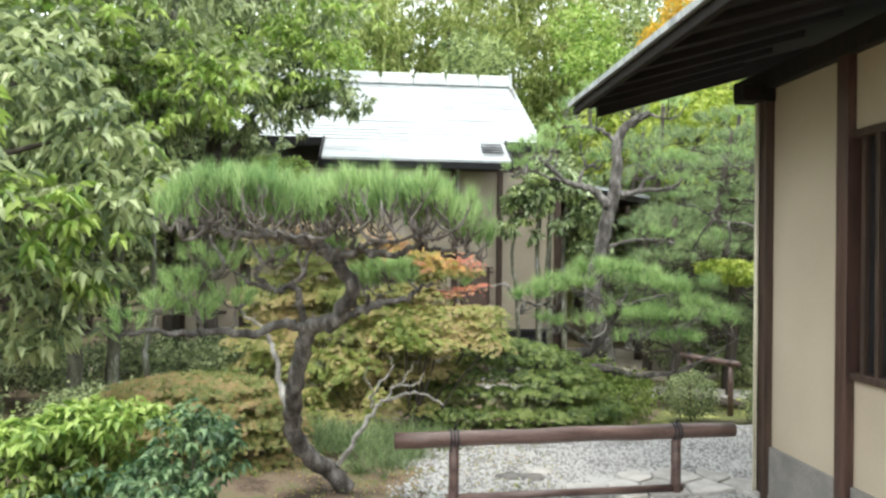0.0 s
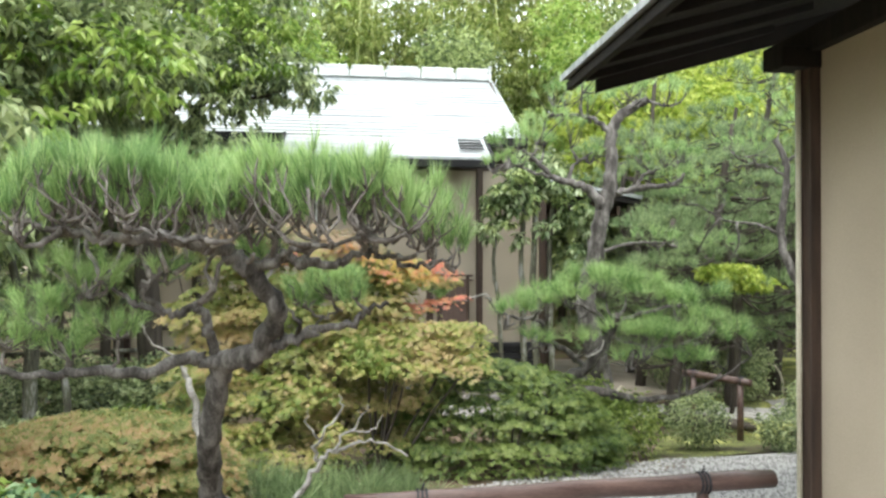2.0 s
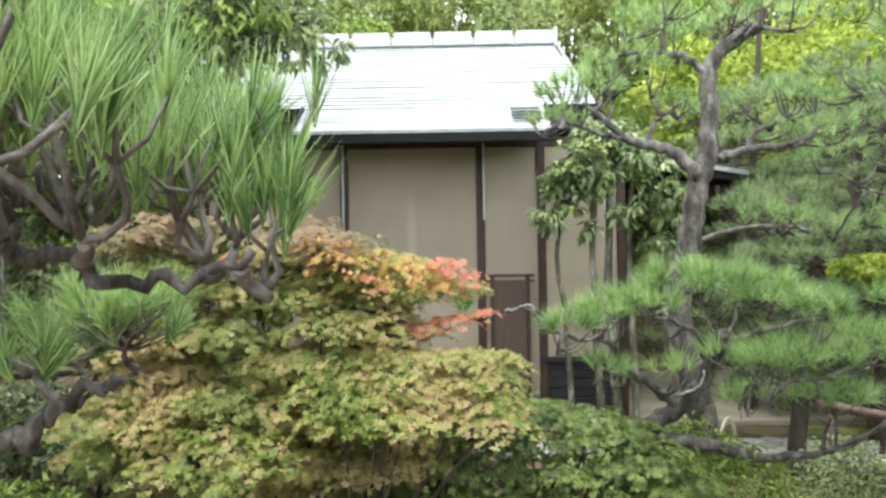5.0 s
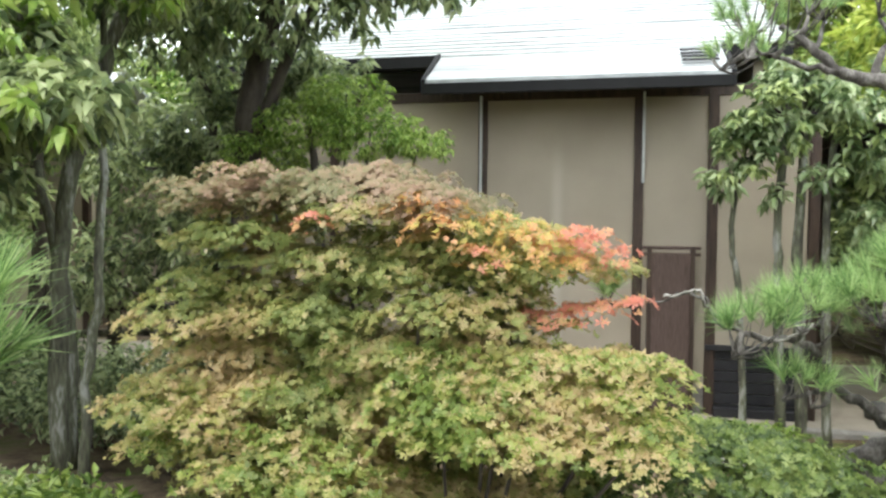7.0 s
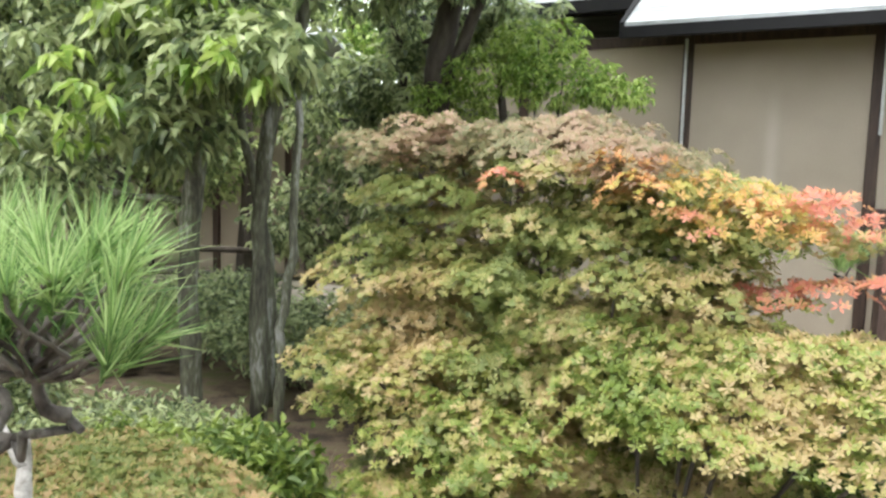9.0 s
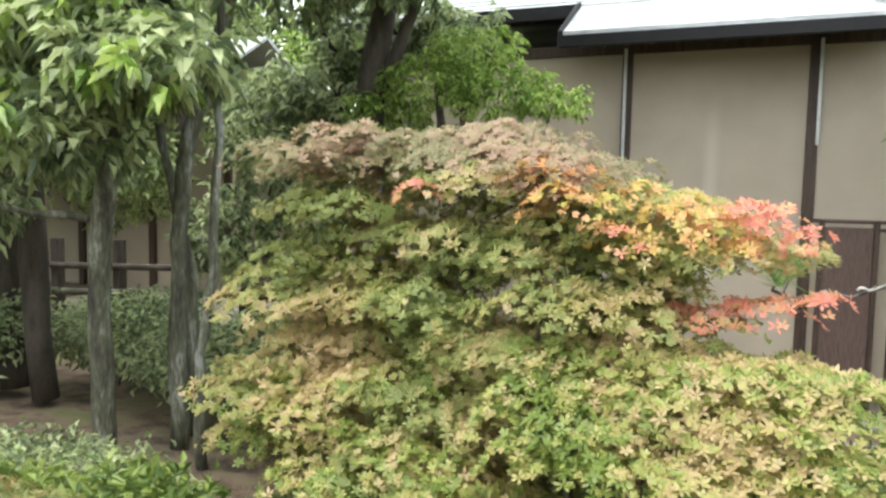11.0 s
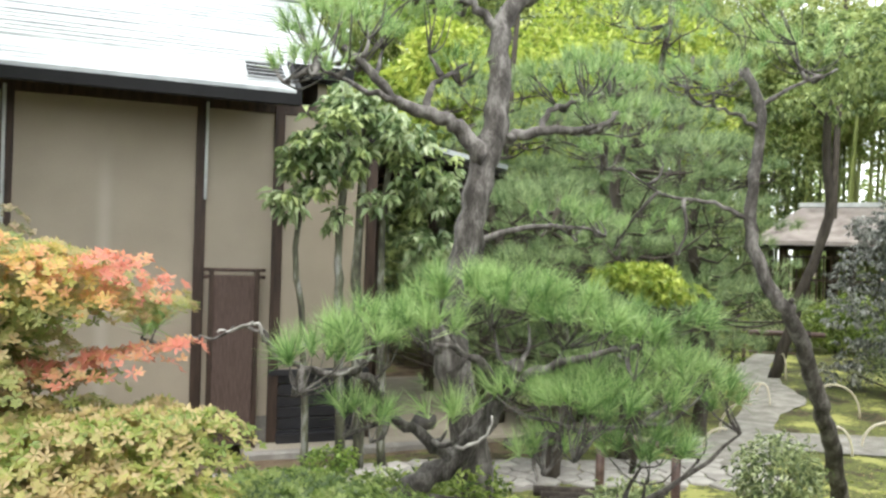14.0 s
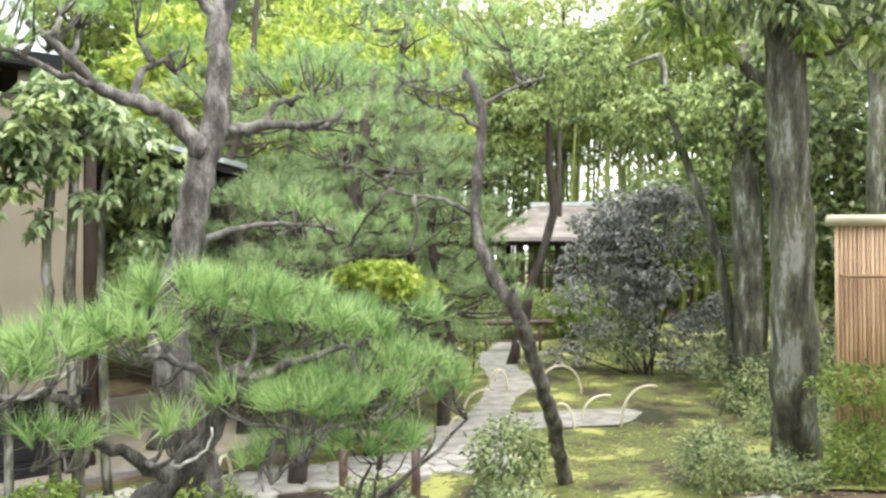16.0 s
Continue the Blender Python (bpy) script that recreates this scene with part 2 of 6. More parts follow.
def tube(bm, points, radii, sides=8, rough=0.0, seed=0):
    """A tapered round limb along points."""
    pts = [Vector(p) for p in points]
    rings = []
    rnd = random.Random(seed)
    for i, p in enumerate(pts):
        d = (pts[min(i + 1, len(pts) - 1)] - pts[max(i - 1, 0)]).normalized()
        a = d.orthogonal().normalized() if i == 0 else (a - d * a.dot(d)).normalized()
        b = d.cross(a)
        r = radii[i] if i < len(radii) else radii[-1]
        rings.append([bm.verts.new(p + (a * math.cos(k) + b * math.sin(k)) * r * (1 + rnd.uniform(-rough, rough))) for k in [2 * math.pi * j / sides for j in range(sides)]])
    for u, v in zip(rings, rings[1:]):
        for j in range(sides):
            bm.faces.new((u[j], u[(j + 1) % sides], v[(j + 1) % sides], v[j])).smooth = True
    bm.faces.new(rings[0][::-1])
    bm.faces.new(rings[-1])


def bent(points, steps=4, wobble=0.0, rnd=random):
    """Points on a smooth line through the given ones, a little crooked."""
    p = [Vector(q) for q in points]
    p = [p[0] * 2 - p[1]] + p + [p[-1] * 2 - p[-2]]
    out = []
    for i in range(1, len(p) - 2):
        for s in range(steps):
            t = s / steps
            q = 0.5 * (2 * p[i] + (p[i + 1] - p[i - 1]) * t + (2 * p[i - 1] - 5 * p[i] + 4 * p[i + 1] - p[i + 2]) * t * t + (3 * p[i] - p[i - 1] - 3 * p[i + 1] + p[i + 2]) * t ** 3)
            out.append(q + Vector([rnd.uniform(-wobble, wobble) for _ in range(3)]))
    return out + [p[-2]]


def limb(bm, points, r0, r1, steps=4, wobble=0.008, sides=8, rnd=random):
    q = bent(points, steps, wobble, rnd)
    tube(bm, q, [r0 + (r1 - r0) * i / (len(q) - 1) for i in range(len(q))], sides, 0.12, rnd.random())
    return q


def mesh_from(name, verts, faces_n, mat, parent, label="", kind=""):
    """verts: an array of corners, faces_n corners a face, each face with corners of its own or sharing as built by index."""
    v, idx, size = verts
    me = bpy.data.meshes.new(name)
    me.vertices.add(len(v))
    me.vertices.foreach_set("co", np.asarray(v, np.float32).ravel())
    me.loops.add(idx.size)
    me.loops.foreach_set("vertex_index", idx.astype(np.int32).ravel())
    me.polygons.add(idx.size // size)
    me.polygons.foreach_set("loop_start", np.arange(0, idx.size, size, dtype=np.int32))
    me.update(calc_edges=True)
    me.materials.append(mat)
    ob = new(name, me)
    ob.parent = parent
    return tagged(ob, label, kind=kind)


def unit(a):
    return a / np.maximum(np.linalg.norm(a, axis=1, keepdims=True), 1e-9)


def leaves(name, base, way, flat, length, width, mat, parent, rng, fold=0.25, droop=0.2, label="", kind=""):
    """Folded pointed leaves: base points, directions, normals."""
    o = np.array(parent.location) if parent else np.zeros(3)
    n = len(base)
    way = unit(way)
    side = unit(np.cross(way, flat))
    up = np.cross(side, way)
    ln = (length * rng.uniform(0.65, 1.25, n))[:, None]
    wd = (width * rng.uniform(0.7, 1.2, n))[:, None]
    tip = base + way * ln - up * ln * droop
    mid = base + way * ln * 0.45 + up * ln * 0.02
    l = mid + side * wd / 2 + up * wd * fold
    r = mid - side * wd / 2 + up * wd * fold
    v = np.stack([base, l, tip, r], 1).reshape(-1, 3) - o
    k = np.arange(n)[:, None] * 4
    idx = np.concatenate([k + [0, 2, 1], k + [0, 3, 2]], 1)
    return mesh_from(name, (v, idx, 3), 3, mat, parent, label, kind)


def cloud_points(rng, clumps, flatness=0.0):
    """Points near the skins of ellipsoid clumps (x, y, z, rx, ry, rz, count), with outward directions."""
    P, N = [], []
    for x, y, z, rx, ry, rz, n in clumps:
        d = unit(rng.normal(size=(int(n), 3)))
        r = rng.uniform(0.35, 1.0, (int(n), 1)) ** 0.6 * (1 + 0.18 * rng.normal(size=(int(n), 1)) * 0.6)
        P.append(np.array([x, y, z]) + d * r * [rx, ry, rz])
        N.append(unit(d / [rx, ry, rz]))
    return np.concatenate(P), np.concatenate(N)


def crown(name, clumps, length, width, mat, parent, seed, droop=0.3, hang=0.0, label="", kind=""):
    rng = np.random.default_rng(seed)
    P, N = cloud_points(rng, clumps)
    way = unit(N * 0.7 + rng.normal(size=N.shape) * 0.7 + [0, 0, -hang])
    flat = unit(N * 0.5 + rng.normal(size=N.shape) * 0.35 + [0, 0, 0.9])
    return leaves(name, P, way, flat, length, width, mat, parent, rng, droop=droop, label=label, kind=kind)


def sprays(name, clumps, length, width, mat, parent, seed, per=7, hang=0.5, label="", kind=""):
    """Whorls of hanging leaves at shoot tips, as broad-leaved trees bear them."""
    rng = np.random.default_rng(seed)
    P, N = cloud_points(rng, [c[:6] + (max(1, c[6] // per),) for c in clumps])
    n = len(P)
    P = np.repeat(P, per, 0) + rng.normal(size=(n * per, 3)) * length * 0.18
    ang = np.tile(np.arange(per) * 2 * np.pi / per, n) + np.repeat(rng.uniform(0, 6, n), per)
    out = np.stack([np.cos(ang), np.sin(ang), rng.uniform(-0.5, 0.35, n * per) - hang], 1) + np.repeat(N, per, 0) * 0.35
    flat = unit(rng.normal(size=out.shape) * 0.25 + [0, 0, 1.0])
    return leaves(name, P, out, flat, length, width, mat, parent, rng, droop=0.25, label=label, kind=kind)


def pads(name, clumps, length, width, mat, parent, seed, label=""):
    """Flat layered pads of small leaves, lit on top: (x, y, z, radius x, radius y, thickness, count)."""
    rng = np.random.default_rng(seed)
    P = []
    for x, y, z, rx, ry, rz, n in clumps:
        a, r = rng.uniform(0, 2 * np.pi, int(n)), np.sqrt(rng.uniform(0, 1, int(n)))
        wob = 1 + 0.25 * np.sin(3 * a + x * 7) + 0.15 * np.sin(5 * a + y * 9)
        px, py = np.cos(a) * r * rx * wob, np.sin(a) * r * ry * wob
        top = rz * (1 - r ** 2) + 0.3 * rz * np.sin(px * 31 + x * 5) * np.cos(py * 27)
        P.append(np.stack([x + px, y + py, z + top - np.abs(rng.normal(size=int(n))) * rz * 0.8], 1))
    P = np.concatenate(P)
    n = len(P)
    ang = rng.uniform(0, 2 * np.pi, n)
    way = np.stack([np.cos(ang), np.sin(ang), rng.uniform(-0.2, 0.7, n)], 1)
    flat = unit(rng.normal(size=way.shape) * 0.4 + [0, -0.15, 1])
    return leaves(name, P, way, flat, length, width, mat, parent, rng, droop=0.15, label=label)


def rosettes(name, clumps, length, width, mat, parent, seed, label="", per=5, spacing=0.055):
    """Flat tiers of small leaves in whorls: (x, y, z, radius x, radius y, thickness, anything); a whorl is one island."""
    rng = np.random.default_rng(seed)
    o = np.array(parent.location)
    P, N = [], []
    for x, y, z, rx, ry, rz, _ in clumps:
        n = max(4, int(1.75 * rx * ry * math.pi / spacing ** 2))
        a, r = rng.uniform(0, 2 * np.pi, n), rng.uniform(0.0, 1.08, n) ** 0.5
        wob = 1 + 0.2 * np.sin(3 * a + x * 7) + 0.12 * np.sin(5 * a + y * 9)
        px, py = np.cos(a) * r * rx * wob, np.sin(a) * r * ry * wob
        pz = rz * (1 - r ** 2) + 0.35 * rz * np.sin(px * 29 + x * 5) - np.where(r > 0.9, rng.uniform(0, 0.04, n), 0)
        P.append(np.stack([x + px, y + py, z + pz], 1))
        N.append(np.stack([px / rx * 0.55, py / ry * 0.55 - 0.18, 0.75 + 0 * px], 1) + rng.normal(size=(n, 3)) * 0.22)
    P, N = np.concatenate(P), unit(np.concatenate(N))
    n = len(P)
    U = unit(np.cross(N, rng.normal(size=(n, 3))))
    V = np.cross(N, U)
    size = rng.uniform(0.6, 1.2, (n, 1)) * length
    verts = [P]
    for k in range(per):
        ang = 2 * np.pi * k / per + rng.uniform(-0.25, 0.25, (n, 1))
        d = U * np.cos(ang) + V * np.sin(ang)
        e = V * np.cos(ang) - U * np.sin(ang)
        d = unit(d + N * rng.uniform(0.0, 0.5, (n, 1)))
        w = width * 0.5 * rng.uniform(0.75, 1.2, (n, 1))
        ln = size * rng.uniform(0.8, 1.15, (n, 1))
        verts += [P + d * ln * 0.55 + e * w, P + d * ln, P + d * ln * 0.55 - e * w]
    m = 1 + 3 * per
    v = np.stack(verts, 1).reshape(-1, 3) - o
    b = np.arange(n)[:, None] * m
    tri = []
    for k in range(per):
        q = 1 + 3 * k
        tri += [0, q + 1, q, 0, q + 2, q + 1]
    idx = (b + np.array(tri)[None, :]).reshape(n, -1)
    return mesh_from(name, (v, idx, 3), 3, mat, parent, label)


def needles(name, shoots, length, mat, parent, seed, per=46, spread=0.75, width=0.0035, label=""):
    """Brushes of fine needles at shoots (point, direction)."""
    rng = np.random.default_rng(seed)
    o = np.array(parent.location)
    P = np.repeat(np.array([s[0] for s in shoots]), per, 0)
    A = unit(np.repeat(np.array([s[1] for s in shoots]), per, 0))
    n = len(P)
    P = P - A * rng.uniform(0, 0.05, (n, 1))
    way = unit(A + rng.normal(size=(n, 3)) * spread * 0.5)
    side = unit(np.cross(way, rng.normal(size=(n, 3)))) * width * 0.5
    ln = length * rng.uniform(0.6, 1.15, (n, 1))
    v = np.stack([P - side, P + side, P + way * ln - [0, 0, 0.1] * ln * ln / length], 1).reshape(-1, 3) - o
    return mesh_from(name, (v, np.arange(n * 3), 3), 3, mat, parent, label)


# ---- ground ----
def level(x, y):
    """Height of the ground."""
    t = min(1, max(0, (y - 7.6) / 3.2))
    z = -0.3 * t * t * (3 - 2 * t)
    if x > 6.5:
        z += 0.05 * math.sin(x * 0.9) * math.sin(y * 0.8) * min(1, (x - 6.5) / 2)
    if x < 3.0 and y > 4.0:
        z += 0.12 * min(1, 3.0 - x) * (1 - t) * math.sin(min(y, 12) * 1.1) ** 2
    return z


def sheet(name, xs, ys, mat, lift=0.0, rough=0.0, kind="structure", seed=3, fade=None):
    rnd = random.Random(seed)
    v = [(x, y, level(x, y) + lift + rnd.uniform(-rough, rough)) for y in ys for x in xs]
    w = len(xs)
    f = [(j * w + i, j * w + i + 1, (j + 1) * w + i + 1, (j + 1) * w + i) for j in range(len(ys) - 1) for i in range(w - 1)]
    me = bpy.data.meshes.new(name)
    me.from_pydata(v, [], f)
    for p in me.polygons:
        p.use_smooth = True
    me.materials.append(mat)
    return tagged(new(name, me), kind=kind)


NEAR_X = [-400, -150, -60, -30] + [-14 + 0.25 * i for i in range(153)] + [27, 40, 80, 200, 400]
NEAR_Y = [-400, -100, -30, -10] + [-4 + 0.25 * i for i in range(121)] + [30, 45, 80, 200, 400]
ground = sheet("ground", NEAR_X, NEAR_Y, SOIL, rough=0.008)
tagged(ground, "brown garden soil with moss patches under the shrubs", "ground")


def patch(name, outline, mat, lift, label, category, step=0.12, rough=0.004, thick=0.05):
    """A bed with a given outline that follows the ground."""
    bm = bmesh.new()
    vs = [bm.verts.new((x, y, 0)) for x, y in outline]
    bm.faces.new(vs)
    bmesh.ops.triangulate(bm, faces=bm.faces[:])
    for _ in range(5):
        long = [e for e in bm.edges if e.calc_length() > step * 3]
        if not long:
            break
        bmesh.ops.subdivide_edges(bm, edges=long, cuts=1)
        bmesh.ops.triangulate(bm, faces=[f for f in bm.faces if len(f.verts) > 3])
    for v in bm.verts:
        v.co.z = level(v.co.x, v.co.y) + lift + random.uniform(-rough, rough)
    bmesh.ops.recalc_face_normals(bm, faces=bm.faces[:])
    ob = part(name, bm, mat)
    ob["kind"] = "structure"
    return tagged(ob, label, category)


# ---- ground covers ----
patch("gravel_bed", [(3.2, 6.3), (4.5, 5.9), (5.2, 5.9), (5.28, 6.75), (7.2, 6.8), (8.6, 8.6), (7.4, 9.3), (6.2, 9.0), (5.3, 8.3), (4.4, 8.0), (3.5, 7.7), (3.3, 7.45), (3.35, 7.2), (3.18, 7.0), (3.25, 6.7)], GRAVEL, 0.012, "pale grey gravel bed beside the tea pavilion", "gravel")
patch("moss_lawn", [(5.3, 8.7), (6.6, 9.2), (8.6, 8.8), (10, 7.0), (14, 6), (22, 12), (20, 24), (14, 22), (8.0, 14.5), (7.2, 12.6), (6.9, 10.6)], MOSS, 0.014, "mottled yellow-green moss lawn beside the path", "moss")
patch("moss_bank", [(4.5, 12.25), (4.25, 11.4), (5.4, 11.3), (6.4, 11.05), (7.6, 10.8), (7.0, 12.0), (6.2, 12.5)], MOSS, 0.01, "dark moss bank in front of the tea house", "moss")
rng = np.random.default_rng(5)
gp = np.stack([rng.uniform(3.0, 7.0, 26000), rng.uniform(6.0, 8.9, 26000)], 1)
gp = gp[(gp[:, 1] < 7.7 + 0.5 * (gp[:, 0] - 3.2)) & (gp[:, 0] > 3.12 + 0.1 * np.sin(gp[:, 1] * 9) + rng.normal(size=len(gp)) * 0.05) & (gp[:, 1] > 6.3) & ~((gp[:, 0] > 5.2) & (gp[:, 1] < 6.8))]
gp = gp[~((gp[:, 0] > 4.3) & (gp[:, 0] < 5.3) & (gp[:, 1] > 6.72) & (gp[:, 1] < 7.02))]
gz = np.array([level(x, y) + 0.016 for x, y in gp])
base = np.column_stack([gp, gz])
k = len(base)
tri = rng.uniform(0.007, 0.018, (k, 1))
a0 = rng.uniform(0, 6.28, k)
corners = [base + tri * np.stack([np.cos(a0 + q), np.sin(a0 + q), rng.uniform(-0.3, 0.1, k)], 1) for q in (0, 2.1, 4.2)] + [base + [0, 0, 0.012] * rng.uniform(0.4, 1.2, (k, 1))]
v = np.stack(corners, 1).reshape(-1, 3)
i4 = np.arange(k)[:, None] * 4
idx = np.concatenate([i4 + [0, 1, 3], i4 + [1, 2, 3], i4 + [2, 0, 3]], 1)
pebbles = mesh_from("gravel_pebbles", (v, idx, 3), 3, PEBBLE, None, "loose grey and white gravel pebbles on the bed", "stuff")
tagged(pebbles, category="gravel")


def blob(name, at, size, mat, seed, label="", category="", kind="", parent=None, detail=2, rough=0.12):
    rnd = random.Random(seed)
    bm = bmesh.new()
    bmesh.ops.create_icosphere(bm, subdivisions=detail, radius=0.5)
    for v in bm.verts:
        v.co *= 1 + rough * noise.noise(v.co * 3 + Vector((seed, 0, 0))) * 2
        v.co = Vector((v.co.x * size[0], v.co.y * size[1], v.co.z * size[2]))
    ob = part(name, bm, mat, parent, label, True)
    ob.location = at
    return tagged(ob, label, category, kind=kind)


# ---- tea house ----
WALL = 12.93
house = thing("tea_house", (4.0, WALL, -0.3), "tea house with tan clay walls, dark posts and pale roof", "building")


def wall_piece(x0, x1, z0, z1, y=WALL, thick=0.1, mat=PLASTER):
    return box("wall", x0, x1, y, y + thick, z0, z1, mat, house, "tan clay plaster panel", 0)


for x0, x1 in ((0.2, 0.95), (1.03, 2.48), (2.57, 3.96), (4.05, 4.62)):
    wall_piece(x0, x1, 0.0, 2.76, mat=PLASTER_STREAK if x0 == 2.57 else PLASTER)
wall_piece(4.71, 5.48, 0.38, 2.35)
wall_piece(5.48, 5.58, -0.25, 2.35, WALL + 0.1, 3.0)
wall_piece(4.71, 5.08, 2.35, 2.76)
box("back_wall", 0.1, 5.58, WALL + 4.9, WALL + 5.0, -0.3, 2.76, PLASTER, house, "", 0)
box("side_wall", 0.1, 0.2, WALL, WALL + 5.0, -0.3, 2.76, PLASTER, house, "", 0)
box("side_wall", 5.48, 5.58, WALL + 3.1, WALL + 4.9, -0.3, 2.35, PLASTER, house, "", 0)
for x, h in ((0.15, 2.76), (0.99, 2.76), (2.525, 2.76), (4.005, 2.76), (4.665, 2.76), (5.53, 2.36)):
    box("post", x - 0.045, x + 0.045, WALL - 0.03, WALL + 0.07, -0.25, h, DARKWOOD, house, "dark squared timber post")
box("lintel", 0.15, 5.12, WALL - 0.02, WALL + 0.1, 2.7, 2.8, DARKWOOD, house, "dark wall beam")
# Black boards fill the strip where the open underfloor lies in the dark.
for i in range(6):
    z = -0.24 + 0.103 * i
    box("skirting_board", 4.71, 5.5, WALL + 0.01, WALL + 0.035, z, z + 0.095, BLACKBOARD, house, "black base board")
box("skirting_board", 4.62, 5.54, WALL - 0.05, WALL + 0.0, 0.36, 0.41, BLACKBOARD, house, "black ledge over the base boards")
box("skirting_board", 4.7, 5.5, WALL - 0.1, WALL - 0.03, -0.26, -0.16, BLACKBOARD, house, "black base board")
for x0, x1 in ((0.2, 0.95), (1.03, 2.48), (2.57, 3.96), (4.05, 4.62)):
    box("sill_board", x0, x1, WALL - 0.01, WALL + 0.08, -0.25, 0.0, PLINTH, house, "grey base course under the plaster")
box("drip_pipe", 2.5, 2.525, WALL - 0.075, WALL - 0.05, 1.6, 2.74, TILE, house, "thin pale hanging pole")
box("drip_pipe", 4.03, 4.055, WALL - 0.075, WALL - 0.05, 1.9, 2.74, TILE, house, "thin pale hanging pole")


def slab(name, corners, thick, mat, parent, label="", down=(0, 0, -1)):
    """A thick sheet from its upper corners."""
    bm = bmesh.new()
    up = [bm.verts.new(p) for p in local(parent, corners)]
    lo = [bm.verts.new(v.co + Vector(down) * thick) for v in up]
    bm.faces.new(up)
    bm.faces.new(lo[::-1])
    n = len(up)
    for i in range(n):
        bm.faces.new((up[i], lo[i], lo[(i + 1) % n], up[(i + 1) % n]))
    bmesh.ops.recalc_face_normals(bm, faces=bm.faces[:])
    return part(name, bm, mat, parent, label)


def roof_z(y):
    """The front roof plane, hollow a little towards the eave."""
    return 2.75 + (y - 12.15) * 0.545


RIDGE_Y, RIDGE_Z = 15.35, 4.55
EAVE_BACK = 12.75
courses = 22
for i in range(courses):
    y0 = EAVE_BACK + (RIDGE_Y - EAVE_BACK) * i / courses
    y1 = EAVE_BACK + (RIDGE_Y - EAVE_BACK) * (i + 1) / courses + 0.03
    t0, t1 = i / courses, (i + 1) / courses
    xl0 = xl1 = -0.5
    xr0 = xr1 = 5.26
    z0, z1 = roof_z(y0) + 0.045, roof_z(y1) + 0.02
    slab("roof_course", [(xl0, y0, z0), (xr0, y0, z0), (xr1, y1, z1), (xl1, y1, z1)], 0.03, ROOF, house, "pale grey roof shingle course")
for i in range(6):
    y0, y1 = 12.15 + 0.1 * i, 12.15 + 0.1 * (i + 1) + 0.03
    slab("roof_course", [(2.12 + 0.0 * i, y0, roof_z(y0) + 0.02), (4.7, y0, roof_z(y0) + 0.02), (4.7, y1, roof_z(y1) + 0.02), (2.12, y1, roof_z(y1) + 0.02)], 0.03, ROOF, house, "pale grey roof shingle course")
slab("roof_back", [(-0.5, 18.1, 3.1), (-0.5, RIDGE_Y, RIDGE_Z), (5.26, RIDGE_Y, RIDGE_Z), (5.26, 18.1, 3.1)], 0.05, ROOF, house, "pale grey back slope")
for x in (-0.45, 5.2):
    slab("gable_board", [(x - 0.02, 12.78, 3.07), (x + 0.02, 12.78, 3.07), (x + 0.02, RIDGE_Y, RIDGE_Z), (x - 0.02, RIDGE_Y, RIDGE_Z)], 0.14, DARKWOOD, house, "dark gable board")
    slab("gable_board", [(x - 0.02, RIDGE_Y, RIDGE_Z), (x + 0.02, RIDGE_Y, RIDGE_Z), (x + 0.02, 18.05, 3.08), (x - 0.02, 18.05, 3.08)], 0.14, DARKWOOD, house, "dark gable board")
for x in (0.12, 5.08):
    slab("gable_wall", [(x, 12.95, 3.0), (x, 12.95, 2.7), (x, 17.9, 2.7), (x, 17.9, 3.0), (x, RIDGE_Y, 4.35)], 0.08, PLASTER, house, "tan clay gable", (1 if x < 1 else -1, 0, 0))
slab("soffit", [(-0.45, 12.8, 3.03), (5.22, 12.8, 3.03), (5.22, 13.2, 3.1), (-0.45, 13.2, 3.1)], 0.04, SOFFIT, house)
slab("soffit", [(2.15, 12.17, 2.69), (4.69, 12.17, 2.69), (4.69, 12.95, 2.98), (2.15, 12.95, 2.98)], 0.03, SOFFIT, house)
box("fascia", 2.1, 4.72, 12.12, 12.16, 2.64, 2.735, FASCIA, house, "black eave board")
box("fascia", 4.72, 5.28, 12.72, 12.76, 3.0, 3.12, FASCIA, house, "black eave board")
box("fascia", -0.52, 2.1, 12.72, 12.76, 3.0, 3.12, FASCIA, house, "black eave board")
for x in (2.11, 4.71):
    slab("verge_board", [(x - 0.02, 12.13, 2.77), (x + 0.02, 12.13, 2.77), (x + 0.02, 12.76, 3.14), (x - 0.02, 12.76, 3.14)], 0.12, FASCIA, house, "black verge board")
for i in range(14):
    x = 2.25 + 0.185 * i
    slab("rafter", [(x - 0.02, 12.17, 2.68), (x + 0.02, 12.17, 2.68), (x + 0.02, 12.93, 2.93), (x - 0.02, 12.93, 2.93)], 0.05, DARKWOOD, house)
for i in range(9):
    x = -0.01 + 0.58 * i
    box("ridge_tile", x, x + 0.57, RIDGE_Y - 0.16, RIDGE_Y + 0.16, RIDGE_Z - 0.06, RIDGE_Z + 0.05, TILE, house, "silver ridge tile", 0.01)
    box("ridge_tile", x + 0.02, x + 0.55, RIDGE_Y - 0.1, RIDGE_Y + 0.1, RIDGE_Z + 0.05, RIDGE_Z + 0.15, TILE, house, "silver ridge tile", 0.02)
box("ridge_end", 5.18, 5.22, RIDGE_Y - 0.17, RIDGE_Y + 0.17, RIDGE_Z - 0.1, RIDGE_Z + 0.18, TILE, house, "upright end tile of the ridge")

